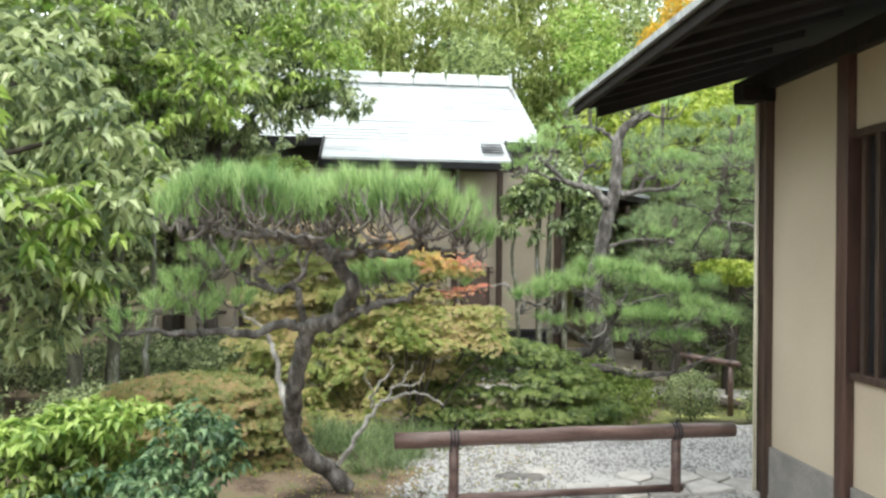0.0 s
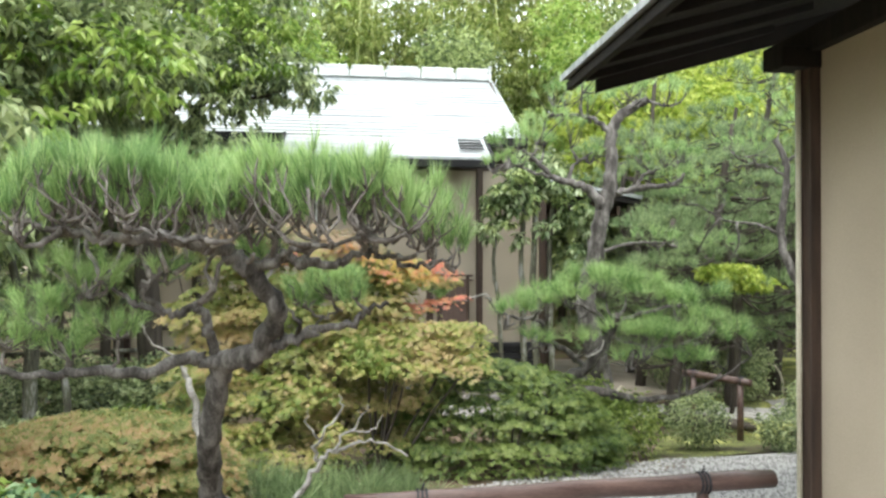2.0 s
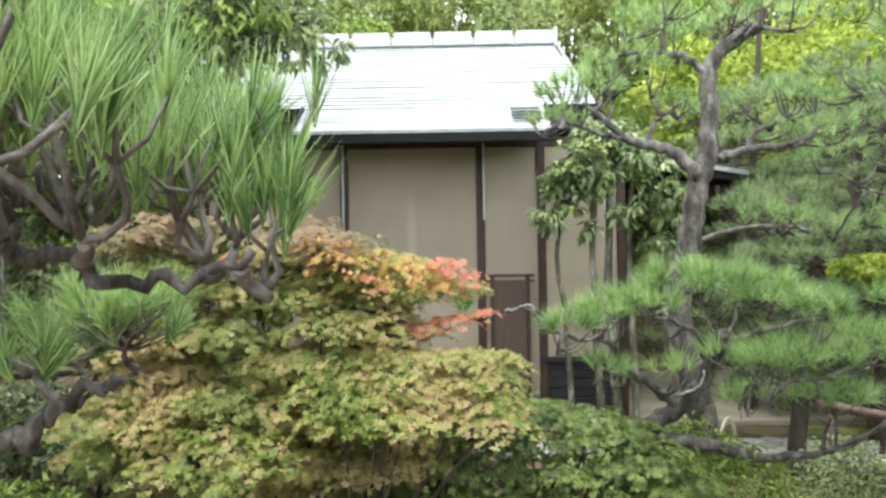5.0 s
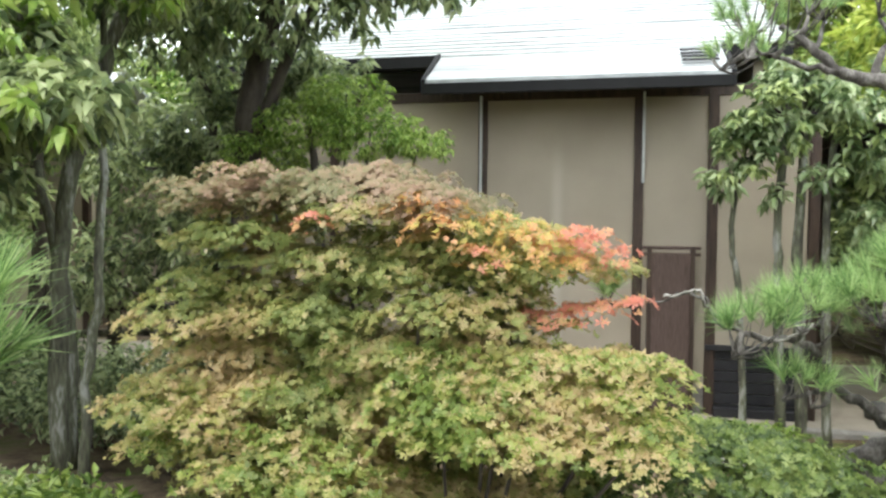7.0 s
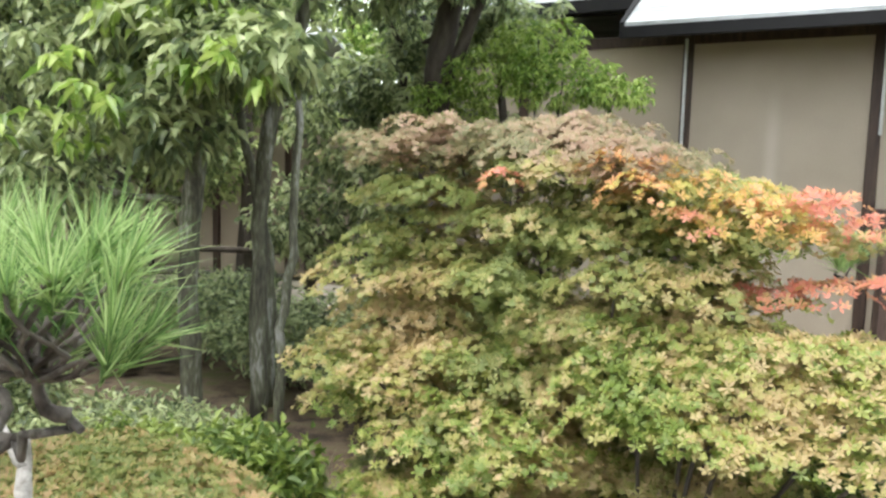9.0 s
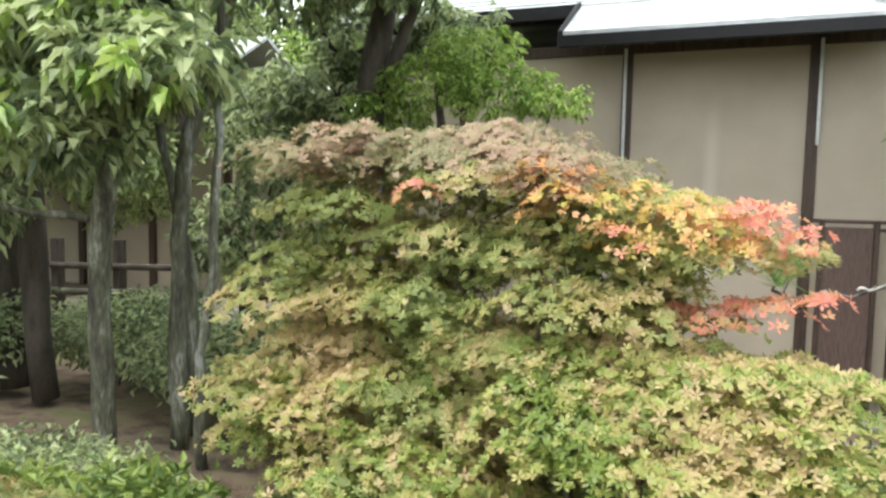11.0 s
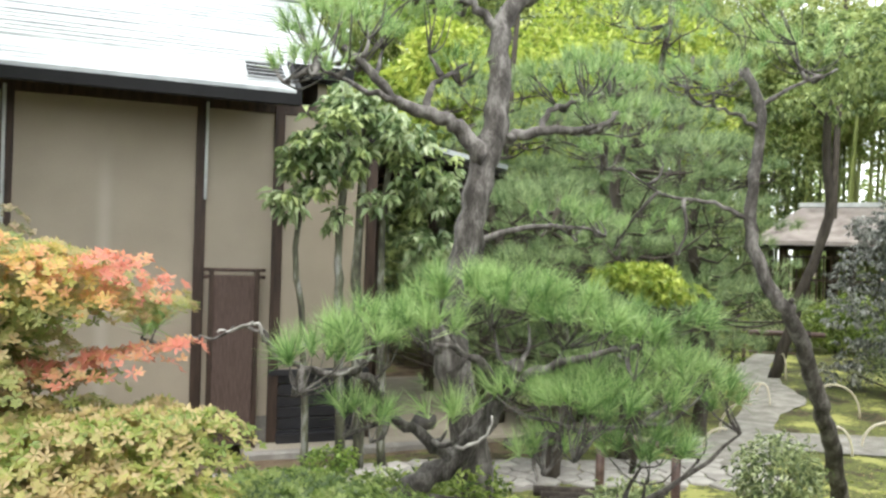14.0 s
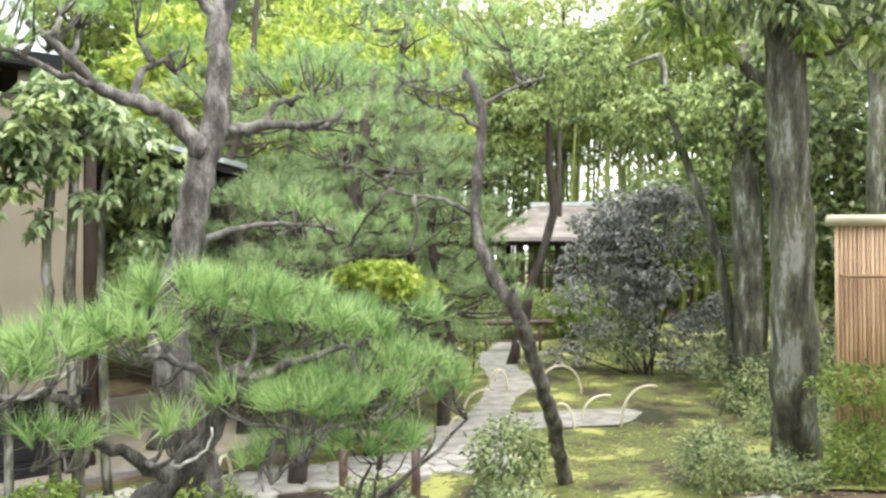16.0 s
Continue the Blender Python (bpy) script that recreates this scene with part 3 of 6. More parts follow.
# Thin black strips put the shading near the eave corner into colour.
for i in range(4):
    y = 12.3 + 0.09 * i
    slab("roof_strip", [(4.32, y, roof_z(y) + 0.062), (4.62, y, roof_z(y) + 0.062), (4.62, y + 0.05, roof_z(y + 0.05) + 0.062), (4.32, y + 0.05, roof_z(y + 0.05) + 0.062)], 0.006, FASCIA, house, "thin dark strip standing in for shading on shingles")

screen = thing("sleeve_screen", (4.3, WALL - 0.12, -0.25), "narrow dark brown brushwood screen beside the tan clay wall", "screen")
box("panel", 4.13, 4.47, WALL - 0.16, WALL - 0.11, -0.2, 1.25, SCREEN, screen, "brown bound brushwood panel")
for x in (4.11, 4.49):
    box("stile", x - 0.02, x + 0.02, WALL - 0.17, WALL - 0.1, -0.25, 1.31, DARKWOOD, screen)
for z in (1.24, 1.3):
    bm = bmesh.new()
    tube(bm, local(screen, [(4.04, WALL - 0.14, z), (4.56, WALL - 0.14, z)]), [0.016, 0.014], 8)
    part("top_rail", bm, SCREEN, screen, "thin brown bamboo rail", True)

# low roof of the gate beyond the house
gate = thing("gate_roof", (6.6, 13.8, -0.3), "low dark timber gate with a small roof among trees", "gate")
slab("roof", [(5.1, 12.7, 2.66), (7.0, 13.1, 2.42), (7.0, 15.3, 2.3), (5.1, 15.3, 2.5)], 0.05, ROOF, gate, "pale shingle top")
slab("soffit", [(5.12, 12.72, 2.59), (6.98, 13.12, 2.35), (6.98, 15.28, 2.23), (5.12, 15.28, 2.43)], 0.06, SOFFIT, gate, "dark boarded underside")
for i in range(7):
    x = 5.75 + 0.18 * i
    z = 2.46 - 0.125 * (x - 5.12)
    box("rafter", x, x + 0.05, 13.15, 15.2, z - 0.12, z, DARKWOOD, gate)
for x in (6.1, 6.85):
    box("post", x - 0.05, x + 0.05, 14.9, 15.0, -0.3, 2.1, DARKWOOD, gate)

# ---- terrace, paving, path ----
box_t = box("terrace", 4.4, 8.2, 12.66, 16.0, -0.42, -0.24, EARTH, None, "pale rammed earth terrace round the tea house", 0.02)
tagged(box_t, category="floor", kind="structure")
kerb = box("terrace_edge", 4.4, 6.5, 12.56, 12.66, -0.45, -0.235, STONE, None, "pale grey stone edge of the terrace", 0.015)
tagged(kerb, category="kerb", kind="structure")
round_stone = blob("round_stone", (6.17, 13.1, -0.17), (0.26, 0.22, 0.2), STONE_DARK, 4, "rounded brown-grey stone on the earth terrace", "stone")

# ---- near tea pavilion ----
near = thing("tea_pavilion", (5.4, 5.0, 0), "tea pavilion with ochre plaster walls and deep dark eaves", "building")
WX = 5.31
box("plinth", WX, WX + 0.12, 5.87, 6.56, 0.0, 0.33, PLINTH, near, "grey mortar base course")
box("plinth", WX, WX + 0.12, 2.6, 5.78, 0.0, 0.33, PLINTH, near, "grey mortar base course")
box("wall", WX + 0.02, WX + 0.12, 5.86, 6.56, 0.33, 2.52, PLASTER_NEAR, near, "ochre plaster panel", 0)
box("wall", WX + 0.02, WX + 0.12, 2.0, 5.78, 0.33, 0.87, PLASTER_NEAR, near, "ochre plaster panel under the window", 0)
box("wall", WX + 0.02, WX + 0.12, 2.0, 5.78, 2.12, 2.56, PLASTER_NEAR, near, "ochre plaster panel over the window", 0)
box("wall", WX + 0.02, WX + 0.12, -1.0, 2.0, 0.0, 2.56, PLASTER_NEAR, near, "", 0)
box("wall", WX + 0.1, 10.0, 6.5, 6.6, 0.0, 2.56, PLASTER_NEAR, near, "", 0)
box("post", WX - 0.035, WX + 0.06, 6.56, 6.65, 0.0, 2.56, DARKWOOD, near, "dark corner post")
box("post", WX - 0.03, WX + 0.07, 5.78, 5.87, 0.0, 2.56, REDWOOD, near, "red-brown squared post")
box("post", WX - 0.03, WX + 0.07, 2.0, 2.09, 0.0, 2.56, REDWOOD, near, "red-brown squared post")
bm = bmesh.new()
tube(bm, local(near, [(WX - 0.05, 6.63, 0.02), (WX - 0.05, 6.635, 2.45)]), [0.014, 0.014], 8)
part("down_pole", bm, BAMBOO, near, "thin pale pole down the corner", True)
# Plate, beam end and eave timbers use SOFFIT, its colour darkened for eave shade.
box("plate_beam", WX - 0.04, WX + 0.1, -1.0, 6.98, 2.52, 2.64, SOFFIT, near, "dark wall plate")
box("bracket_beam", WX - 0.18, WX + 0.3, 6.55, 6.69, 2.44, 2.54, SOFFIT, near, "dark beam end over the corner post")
window = box("window", WX + 0.06, WX + 0.08, 2.1, 5.78, 0.87, 2.12, BLACKBOARD, near, "dark barred lattice window")
for z in (0.87, 2.09):
    box("window_frame", WX - 0.01, WX + 0.08, 2.1, 5.78, z, z + 0.04, DARKWOOD, near, "dark window rail")
for i in range(34):
    y = 5.70 - 0.105 * i
    box("lattice_bar", WX + 0.005, WX + 0.03, y - 0.014, y + 0.014, 0.91, 2.09, DARKWOOD, near, "dark lattice bar", 0)


def near_roof(x):
    return 2.54 + 0.29 * (x - 4.26)


slab("roof", [(4.24, -1.5, near_roof(4.24) + 0.03), (4.24, 7.36, near_roof(4.24) + 0.03), (10.4, 7.36, near_roof(10.4)), (10.4, -1.5, near_roof(10.4))], 0.035, ROOF, near, "pale grey shingle edge of the roof")
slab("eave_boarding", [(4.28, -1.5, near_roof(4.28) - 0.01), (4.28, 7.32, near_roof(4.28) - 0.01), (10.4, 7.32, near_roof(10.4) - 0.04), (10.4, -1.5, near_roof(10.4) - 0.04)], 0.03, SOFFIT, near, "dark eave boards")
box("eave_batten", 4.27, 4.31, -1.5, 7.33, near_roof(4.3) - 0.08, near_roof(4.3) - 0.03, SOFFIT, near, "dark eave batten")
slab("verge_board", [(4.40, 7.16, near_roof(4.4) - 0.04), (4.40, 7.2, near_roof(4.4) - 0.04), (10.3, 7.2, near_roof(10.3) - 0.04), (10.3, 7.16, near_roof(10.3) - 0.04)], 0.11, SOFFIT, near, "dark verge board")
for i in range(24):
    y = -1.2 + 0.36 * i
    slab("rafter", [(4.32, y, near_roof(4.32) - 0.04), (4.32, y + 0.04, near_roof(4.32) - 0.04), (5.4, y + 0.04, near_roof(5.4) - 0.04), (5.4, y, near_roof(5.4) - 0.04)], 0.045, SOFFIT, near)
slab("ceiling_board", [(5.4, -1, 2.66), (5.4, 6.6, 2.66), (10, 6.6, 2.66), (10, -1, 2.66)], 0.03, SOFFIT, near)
box("end_wall", WX + 0.12, 10, -1.1, -1.0, 0, 2.56, PLASTER_NEAR, near, "", 0)
box("far_wall", 10, 10.1, -1.1, 6.7, 0, 2.56, PLASTER_NEAR, near, "", 0)
blob("foundation_stone", (5.27, 6.7, 0.0), (0.3, 0.22, 0.1), STONE, 8, "flat stone under the corner post", "stone")


# ---- log rails ----
def log_rail(name, a, b, posts, height, label, r=0.045, low=True):
    a, b = Vector(a), Vector(b)
    mid = a.lerp(b, 0.5)
    t = thing(name, (mid.x, mid.y, level(mid.x, mid.y)), label, "fence", "low log rails")
    bm = bmesh.new()
    q = [a.lerp(b, k / 10) + Vector((0, 0, random.uniform(-0.003, 0.003))) for k in range(11)]
    tube(bm, local(t, q), [r * random.uniform(0.95, 1.07) for _ in q], 12, 0.03, 5)
    part("rail", bm, RAILWOOD, t, "weathered red-brown log rail", True)
    for k in posts:
        p = a.lerp(b, k)
        g = level(p.x, p.y)
        bm = bmesh.new()
        tube(bm, local(t, [(p.x, p.y, g - 0.1), (p.x, p.y, (p.z + g) / 2), (p.x, p.y, p.z - r * 0.6)]), [0.032, 0.03, 0.03], 10, 0.04, 2)
        part("post", bm, RAILWOOD, t, "round brown post", True)
        bm = bmesh.new()
        for w in range(3):
            ring = [Vector((p.x - 0.02 + 0.02 * w, p.y + (r + 0.005) * math.cos(s), p.z + (r + 0.005) * math.sin(s))) for s in [i * math.pi / 6 for i in range(13)]]
            tube(bm, local(t, ring), [0.006], 6)
        tube(bm, local(t, [(p.x, p.y, p.z + r), (p.x + 0.01, p.y, p.z + r + 0.035)]), [0.008, 0.003], 6)
        part("rope_tie", bm, BLACKBOARD, t, "black rope binding")
    if low:
        bm = bmesh.new()
        p, q = a.lerp(b, posts[0] - 0.02), a.lerp(b, posts[-1] + 0.02)
        tube(bm, local(t, [(p.x, p.y, p.z - 0.345), (q.x, q.y, q.z - 0.345)]), [0.022, 0.022], 10)
        part("lower_rail", bm, RAILWOOD, t, "thin lower pole", True)
    return t


log_rail("log_rail", (3.03, 6.49, 0.4), (5.14, 6.67, 0.41), (0.165, 0.82), 0.4, "red-brown log rail tied to two posts over the gravel")
log_rail("log_rail", (6.4, 10.46, 0.36), (6.82, 9.9, 0.33), (0.15, 0.85), 0.4, "short weathered log rail beside the moss lawn", 0.035, False)
log_rail("log_rail", (12.2, 17.3, 0.25), (14.4, 15.9, 0.25), (0.1, 0.5, 0.9), 0.4, "far dark log rail across the path", 0.05, True)
for i in range(3):
    t = thing("ground_log", (6.85, 10.45 + 0.12 * i, -0.25), "dark weathered log lying on the ground beneath the low rail", "log", "logs on the ground")
    bm = bmesh.new()
    tube(bm, local(t, [(6.3, 10.75 + 0.12 * i, -0.2), (6.7, 10.5 + 0.13 * i, -0.18), (7.1, 10.3 + 0.12 * i, -0.2)]), [0.035, 0.04, 0.035], 8, 0.08, i)
    part("log", bm, BARK_DARK, t, "", True)

# ---- bamboo hoops along the path ----
hoops = [(10.21, 11.07, 10.74, 10.74, 0.47), (10.17, 11.56, 10.61, 11.28, 0.31), (11.24, 12.49, 10.77, 12.79, 0.42), (9.21, 12.44, 9.63, 12.18, 0.38), (8.59, 11.94, 8.87, 11.76, 0.25), (10.73, 13.32, 10.58, 13.41, 0.32), (10.68, 13.63, 10.91, 13.49, 0.29),
         (12.31, 14.65, 12.22, 14.71, 0.44), (12.91, 14.3, 12.46, 14.59, 0.24), (11.92, 15.58, 11.68, 15.73, 0.31), (14.82, 18.46, 14.65, 18.57, 0.45), (14.6, 18.25, 14.4, 18.38, 0.43), (15.4, 17.3, 15.2, 17.45, 0.4), (15.85, 17.62, 15.69, 17.73, 0.45), (8.93, 12.85, 8.64, 13.03, 0.44), (9.06, 13.5, 8.74, 13.7, 0.37), (9.75, 11.3, 9.5, 11.45, 0.31), (5.99, 11.36, 6.19, 11.52, 0.38)]
for n, (x0, y0, x1, y1, h) in enumerate(hoops):
    t = thing("bamboo_hoop", (x0, y0, level(x0, y0)), "split pale bamboo hoop stuck in the moss along the path", "edging", "bamboo hoops along the path")
    bm = bmesh.new()
    full = math.pi * (0.85 if n % 3 == 2 else 0.58)
    pts = [(x0 + (x1 - x0) * (1 - math.cos(a)) / 2, y0 + (y1 - y0) * (1 - math.cos(a)) / 2, level(x0, y0) - 0.03 + h * math.sin(a) ** 0.75) for a in [full * i / 12 for i in range(13)]]
    tube(bm, local(t, pts), [0.013], 6)
    part("hoop", bm, BAMBOO, t, "", True)

# ---- arbour ----
arbour = thing("arbour", (18.8, 18.0, -0.3), "open garden arbour with a weathered grey hipped roof and dark posts", "building")
ax = Vector((0.77, -0.63, 0)).normalized()
ay = Vector((0.63, 0.77, 0))
A0 = Vector((16.84, 20.24, 2.0))


def arb(u, v, z):
    p = A0 + ax * u + ay * v
    return (p.x, p.y, z)


slab("roof", [arb(0, 0, 2.0), arb(6.0, 0, 2.0), arb(5.6, 2.2, 3.0), arb(1.3, 2.2, 2.95)], 0.1, ROOF_OLD, arbour, "weathered grey bark roof")
slab("roof", [arb(0, 0, 2.0), arb(1.3, 2.2, 2.95), arb(1.3, 2.3, 2.95), arb(0, 4.5, 2.0)], 0.1, ROOF_OLD, arbour, "weathered grey bark roof")
slab("roof", [arb(0, 4.5, 2.0), arb(1.3, 2.25, 2.95), arb(5.6, 2.25, 3.0), arb(6.0, 4.5, 2.0)], 0.1, ROOF_OLD, arbour, "weathered grey bark roof")
slab("ridge", [arb(1.2, 2.1, 3.05), arb(5.7, 2.1, 3.1), arb(5.7, 2.4, 3.1), arb(1.2, 2.4, 3.05)], 0.12, TILE, arbour, "pale ridge of the roof")
slab("soffit", [arb(0.1, 0.1, 1.9), arb(5.9, 0.1, 1.9), arb(5.9, 4.4, 1.9), arb(0.1, 4.4, 1.9)], 0.06, SOFFIT, arbour)
for u in (0.7, 2.2, 3.8, 5.3):
    for v in (0.6, 3.9):
        p = Vector(arb(u, v, 0))
        box("post", p.x - 0.06, p.x + 0.06, p.y - 0.06, p.y + 0.06, -0.3, 1.86, DARKWOOD, arbour, "dark post")
for i in range(11):
    p = Vector(arb(0.7 + 0.15 * i, 0.6, 0))
    box("lattice_bar", p.x - 0.015, p.x + 0.015, p.y - 0.015, p.y + 0.015, 0.6, 1.7, DARKWOOD, arbour, "dark lattice bar", 0)
for z in (0.6, 1.1, 1.65):
    slab("rail", [arb(0.7, 0.58, z), arb(5.3, 0.58, z), arb(5.3, 0.64, z), arb(0.7, 0.64, z)], 0.05, DARKWOOD, arbour, "dark rail")
slab("bench", [arb(0.7, 2.6, 0.2), arb(5.3, 2.6, 0.2), arb(5.3, 3.8, 0.2), arb(0.7, 3.8, 0.2)], 0.08, DARKWOOD, arbour, "dark bench")

# ---- bamboo fence ----
fence = thing("bamboo_fence", (11.67, 9.08, -0.3), "tall fence of upright tan bamboo slats under a pale bamboo cap", "fence")
fx = Vector((0.77, -0.63, 0)).normalized()
for i in range(60):
    p = Vector((11.29, 9.37, 0)) + fx * (0.042 * i)
    bm = bmesh.new()
    tube(bm, local(fence, [(p.x, p.y, -0.3), (p.x, p.y, 1.78)]), [0.02, 0.018], 8, 0.05, i)
    part("slat", bm, BAMBOO_TAN, fence, "", True)
bm = bmesh.new()
e = Vector((11.22, 9.42, 1.83))
tube(bm, local(fence, [e, e + fx * 2.7]), [0.055, 0.055], 12)
part("cap", bm, BAMBOO, fence, "pale bamboo cap", True)
for z in (0.3, 1.3):
    bm = bmesh.new()
    e = Vector((11.27, 9.34, z))
    tube(bm, local(fence, [e - ay * 0.04, e - ay * 0.04 + fx * 2.6]), [0.02, 0.02], 8)
    part("batten", bm, BAMBOO_TAN, fence, "cross batten", True)


# ---- plants ----
def twigs(bm, start, tips, r, rnd, sides=5):
    """Crooked side shoots from points on a limb to the tips."""
    for tip in tips:
        tip = Vector(tip)
        s = min(start, key=lambda q: (q - tip).length + 0.3 * max(0, q.z - tip.z))
        m = s.lerp(tip, 0.5) + Vector([rnd.uniform(-0.12, 0.12) * (tip - s).length for _ in range(3)]) - Vector((0, 0, 0.12 * (tip - s).length))
        limb(bm, [s, m, tip], r, r * 0.35, 3, 0.012 * min(1, (tip - s).length), sides, rnd)


def pine(name, trunk, limbs, clumps, label, seed, shoots=1, length=0.12, mat=NEEDLE, bark=BARK, per=46, spread=0.75, width=0.0035, up=1.0, twig=0.012, lichen=(), needle_label="soft green pine needles"):
    """trunk: (points, base radius, tip radius); limbs the same; clumps: (x, y, z, rx, ry, rz, shoots)."""
    rnd = random.Random(seed)
    base = trunk[0][0]
    t = thing(name, base, label, "tree")
    nodes = []
    loc = Vector(base)
    for k, (pts, r0, r1) in enumerate([trunk] + limbs):
        bm = bmesh.new()
        nodes += limb(bm, [Vector(p) - loc for p in pts], r0, r1, 5, 0.012, 10, rnd)[3:]
        part("branch" if k else "trunk", bm, bark, t, "crooked grey-brown branch" if k else "crooked grey-brown trunk")
    for pts, r0, r1 in lichen:
        bm = bmesh.new()
        limb(bm, [Vector(p) - loc for p in pts], r0, r1, 4, 0.01, 7, rnd)
        part("branch", bm, LICHEN, t, "pale lichen-covered dead branch")
    bm = bmesh.new()
    S = []
    for x, y, z, rx, ry, rz, n, *thin in clumps:
        c = Vector((x, y, z)) - loc
        w_ = twig * (thin[0] if thin else 1)
        hub = []
        for _ in range(max(2, int(n / 9))):
            q = c + Vector((rnd.uniform(-0.7, 0.7) * rx, rnd.uniform(-0.7, 0.7) * ry, -rz * rnd.uniform(0.9, 1.5)))
            hub.append(q)
        twigs(bm, nodes, hub, w_ * 1.5, rnd, 6)
        made = []
        for _ in range(int(n * shoots)):
            a, k = rnd.uniform(0, 6.283), math.sqrt(rnd.random())
            q = c + Vector((math.cos(a) * k * rx, math.sin(a) * k * ry, rz * (rnd.uniform(0.2, 1.0) * (1 - k * k * 0.7)) - rz * 0.15))
            w = Vector((math.cos(a) * k * 0.55 + rnd.uniform(-0.25, 0.25), math.sin(a) * k * 0.55 + rnd.uniform(-0.25, 0.25), up))
            S.append((tuple(q + loc), tuple(w)))
            made.append(q - w.normalized() * 0.03)
        twigs(bm, hub, made[::2], w_ * 0.55, rnd, 4)
    tagged(part("twig_work", bm, bark, t, "fine crooked twigs"), kind="stuff")
    needles("needles", S, length, mat, t, seed, per, spread, width, needle_label)
    return t


# crooked pine by the path
def garden_pine(name, trunk, limbs, hubs, tufts, lichen, label, seed):
    """A clipped pine: a flat crown borne on upward-curling twigs. hubs: (x, y, z, radius x, radius y, top, count)."""
    rnd = random.Random(seed)
    base = trunk[0][0]
    t = thing(name, base, label, "tree")
    loc = Vector(base)
    nodes = []
    for k, (pts, r0, r1) in enumerate([trunk] + limbs):
        bm = bmesh.new()
        nodes += limb(bm, [Vector(p) - loc for p in pts], r0, r1, 5, 0.014 if k else 0.01, 10, rnd)[4:]
        part("branch" if k else "trunk", bm, BARK, t, "crooked grey-brown branch" if k else "crooked grey-brown trunk")
    for pts, r0, r1 in lichen:
        bm = bmesh.new()
        limb(bm, [Vector(p) - loc for p in pts], r0, r1, 4, 0.012, 7, rnd)
        part("branch", bm, LICHEN, t, "pale lichen-covered dead branch")
    bm = bmesh.new()
    S, low_shoots = [], []

    def curl(a, b, r0, r1, sag, sides):
        n = (b - a).length
        m1 = a.lerp(b, 0.35) + Vector((rnd.uniform(-0.16, 0.16) * n, rnd.uniform(-0.16, 0.16) * n, -sag * n))
        m2 = a.lerp(b, 0.72) + Vector((rnd.uniform(-0.14, 0.14) * n, rnd.uniform(-0.14, 0.14) * n, -sag * 0.9 * n))
        return limb(bm, [a, m1, m2, b], r0, r1, 2, 0.01 * min(1, n * 3), sides, rnd)

    for x, y, z, rx, ry, top, n in hubs:
        c = Vector((x, y, z)) - loc
        src = min(nodes, key=lambda q: (q - c).length + 0.6 * max(0, q.z - c.z))
        curl(src, c, 0.012, 0.007, 0.1, 7)
        for _ in range(n):
            a, k = rnd.uniform(0, 6.283), math.sqrt(rnd.random())
            tip = c + Vector((math.cos(a) * k * rx, math.sin(a) * k * ry, (top - z) * (rnd.uniform(0.72, 1.0) if rnd.random() < 0.65 else rnd.uniform(0.35, 0.75))))
            q = curl(c.lerp(tip, rnd.uniform(0, 0.15)), tip, 0.0058, 0.003, 0.16, 5)
            fork = [tip]
            for _ in range(3):
                f = q[-3] + Vector((rnd.uniform(-0.055, 0.055), rnd.uniform(-0.055, 0.055), rnd.uniform(0.03, 0.085)))
                tube(bm, [q[-3], q[-3].lerp(f, 0.5) + Vector((rnd.uniform(-0.01, 0.01), 0, -0.01)), f], [0.0032, 0.0028, 0.002], 4)
                fork.append(f)
            for f in fork:
                S.append((tuple(f + loc), (rnd.uniform(-0.22, 0.22) + 0.2 * math.cos(a) * k, rnd.uniform(-0.22, 0.22), 1)))
    for x, y, z, rx, ry, rz, n in tufts:
        c = Vector((x, y, z)) - loc
        hub = c - Vector((0, 0, rz * 1.4))
        src = min(nodes, key=lambda q: (q - hub).length)
        curl(src, hub, 0.008, 0.005, 0.1, 6)
        for _ in range(n):
            a, k = rnd.uniform(0, 6.283), math.sqrt(rnd.random())
            tip = c + Vector((math.cos(a) * k * rx, math.sin(a) * k * ry, rnd.uniform(-0.8, 0.6) * rz))
            curl(hub, tip, 0.0042, 0.0022, 0.12, 4)
            low_shoots.append((tuple(tip + loc), (math.cos(a) * k * 0.5 + rnd.uniform(-0.3, 0.3), math.sin(a) * k * 0.5 + rnd.uniform(-0.2, 0.2), 0.9)))
    tagged(part("twig_work", bm, BARK_TWIG, t, "dark upward-curling twigs"), kind="stuff")
    needles("needles", S, 0.12, NEEDLE, t, seed, 44, 0.42, 0.0034, "soft green pine needles")
    needles("needles", low_shoots, 0.085, NEEDLE, t, seed + 1, 70, 0.7, 0.003, "soft green pine needles")
    return t


rnd = random.Random(211)
hubs = []
for i in range(12):
    x = 2.05 + 1.25 * i / 11
    for y in (5.56, 5.76, 5.96, 6.16) if x < 2.75 else (5.54, 5.7, 5.86):
        edge = min(1, (x - 1.92) / 0.3, (3.42 - x) / 0.3)
        top = 1.75 + 0.08 * edge + 0.02 * math.sin(x * 9)
        hubs.append((x + rnd.uniform(-0.06, 0.06), y + rnd.uniform(-0.07, 0.07), rnd.uniform(1.5, 1.58) + 0.02 * (x < 2.4), 0.13, 0.13 if x < 2.75 else 0.09, top, 5))
hubs += [(3.36, 5.8, 1.47, 0.08, 0.08, 1.64, 4), (3.43, 5.82, 1.44, 0.05, 0.06, 1.56, 2), (1.96, 5.75, 1.56, 0.08, 0.12, 1.66, 4)]
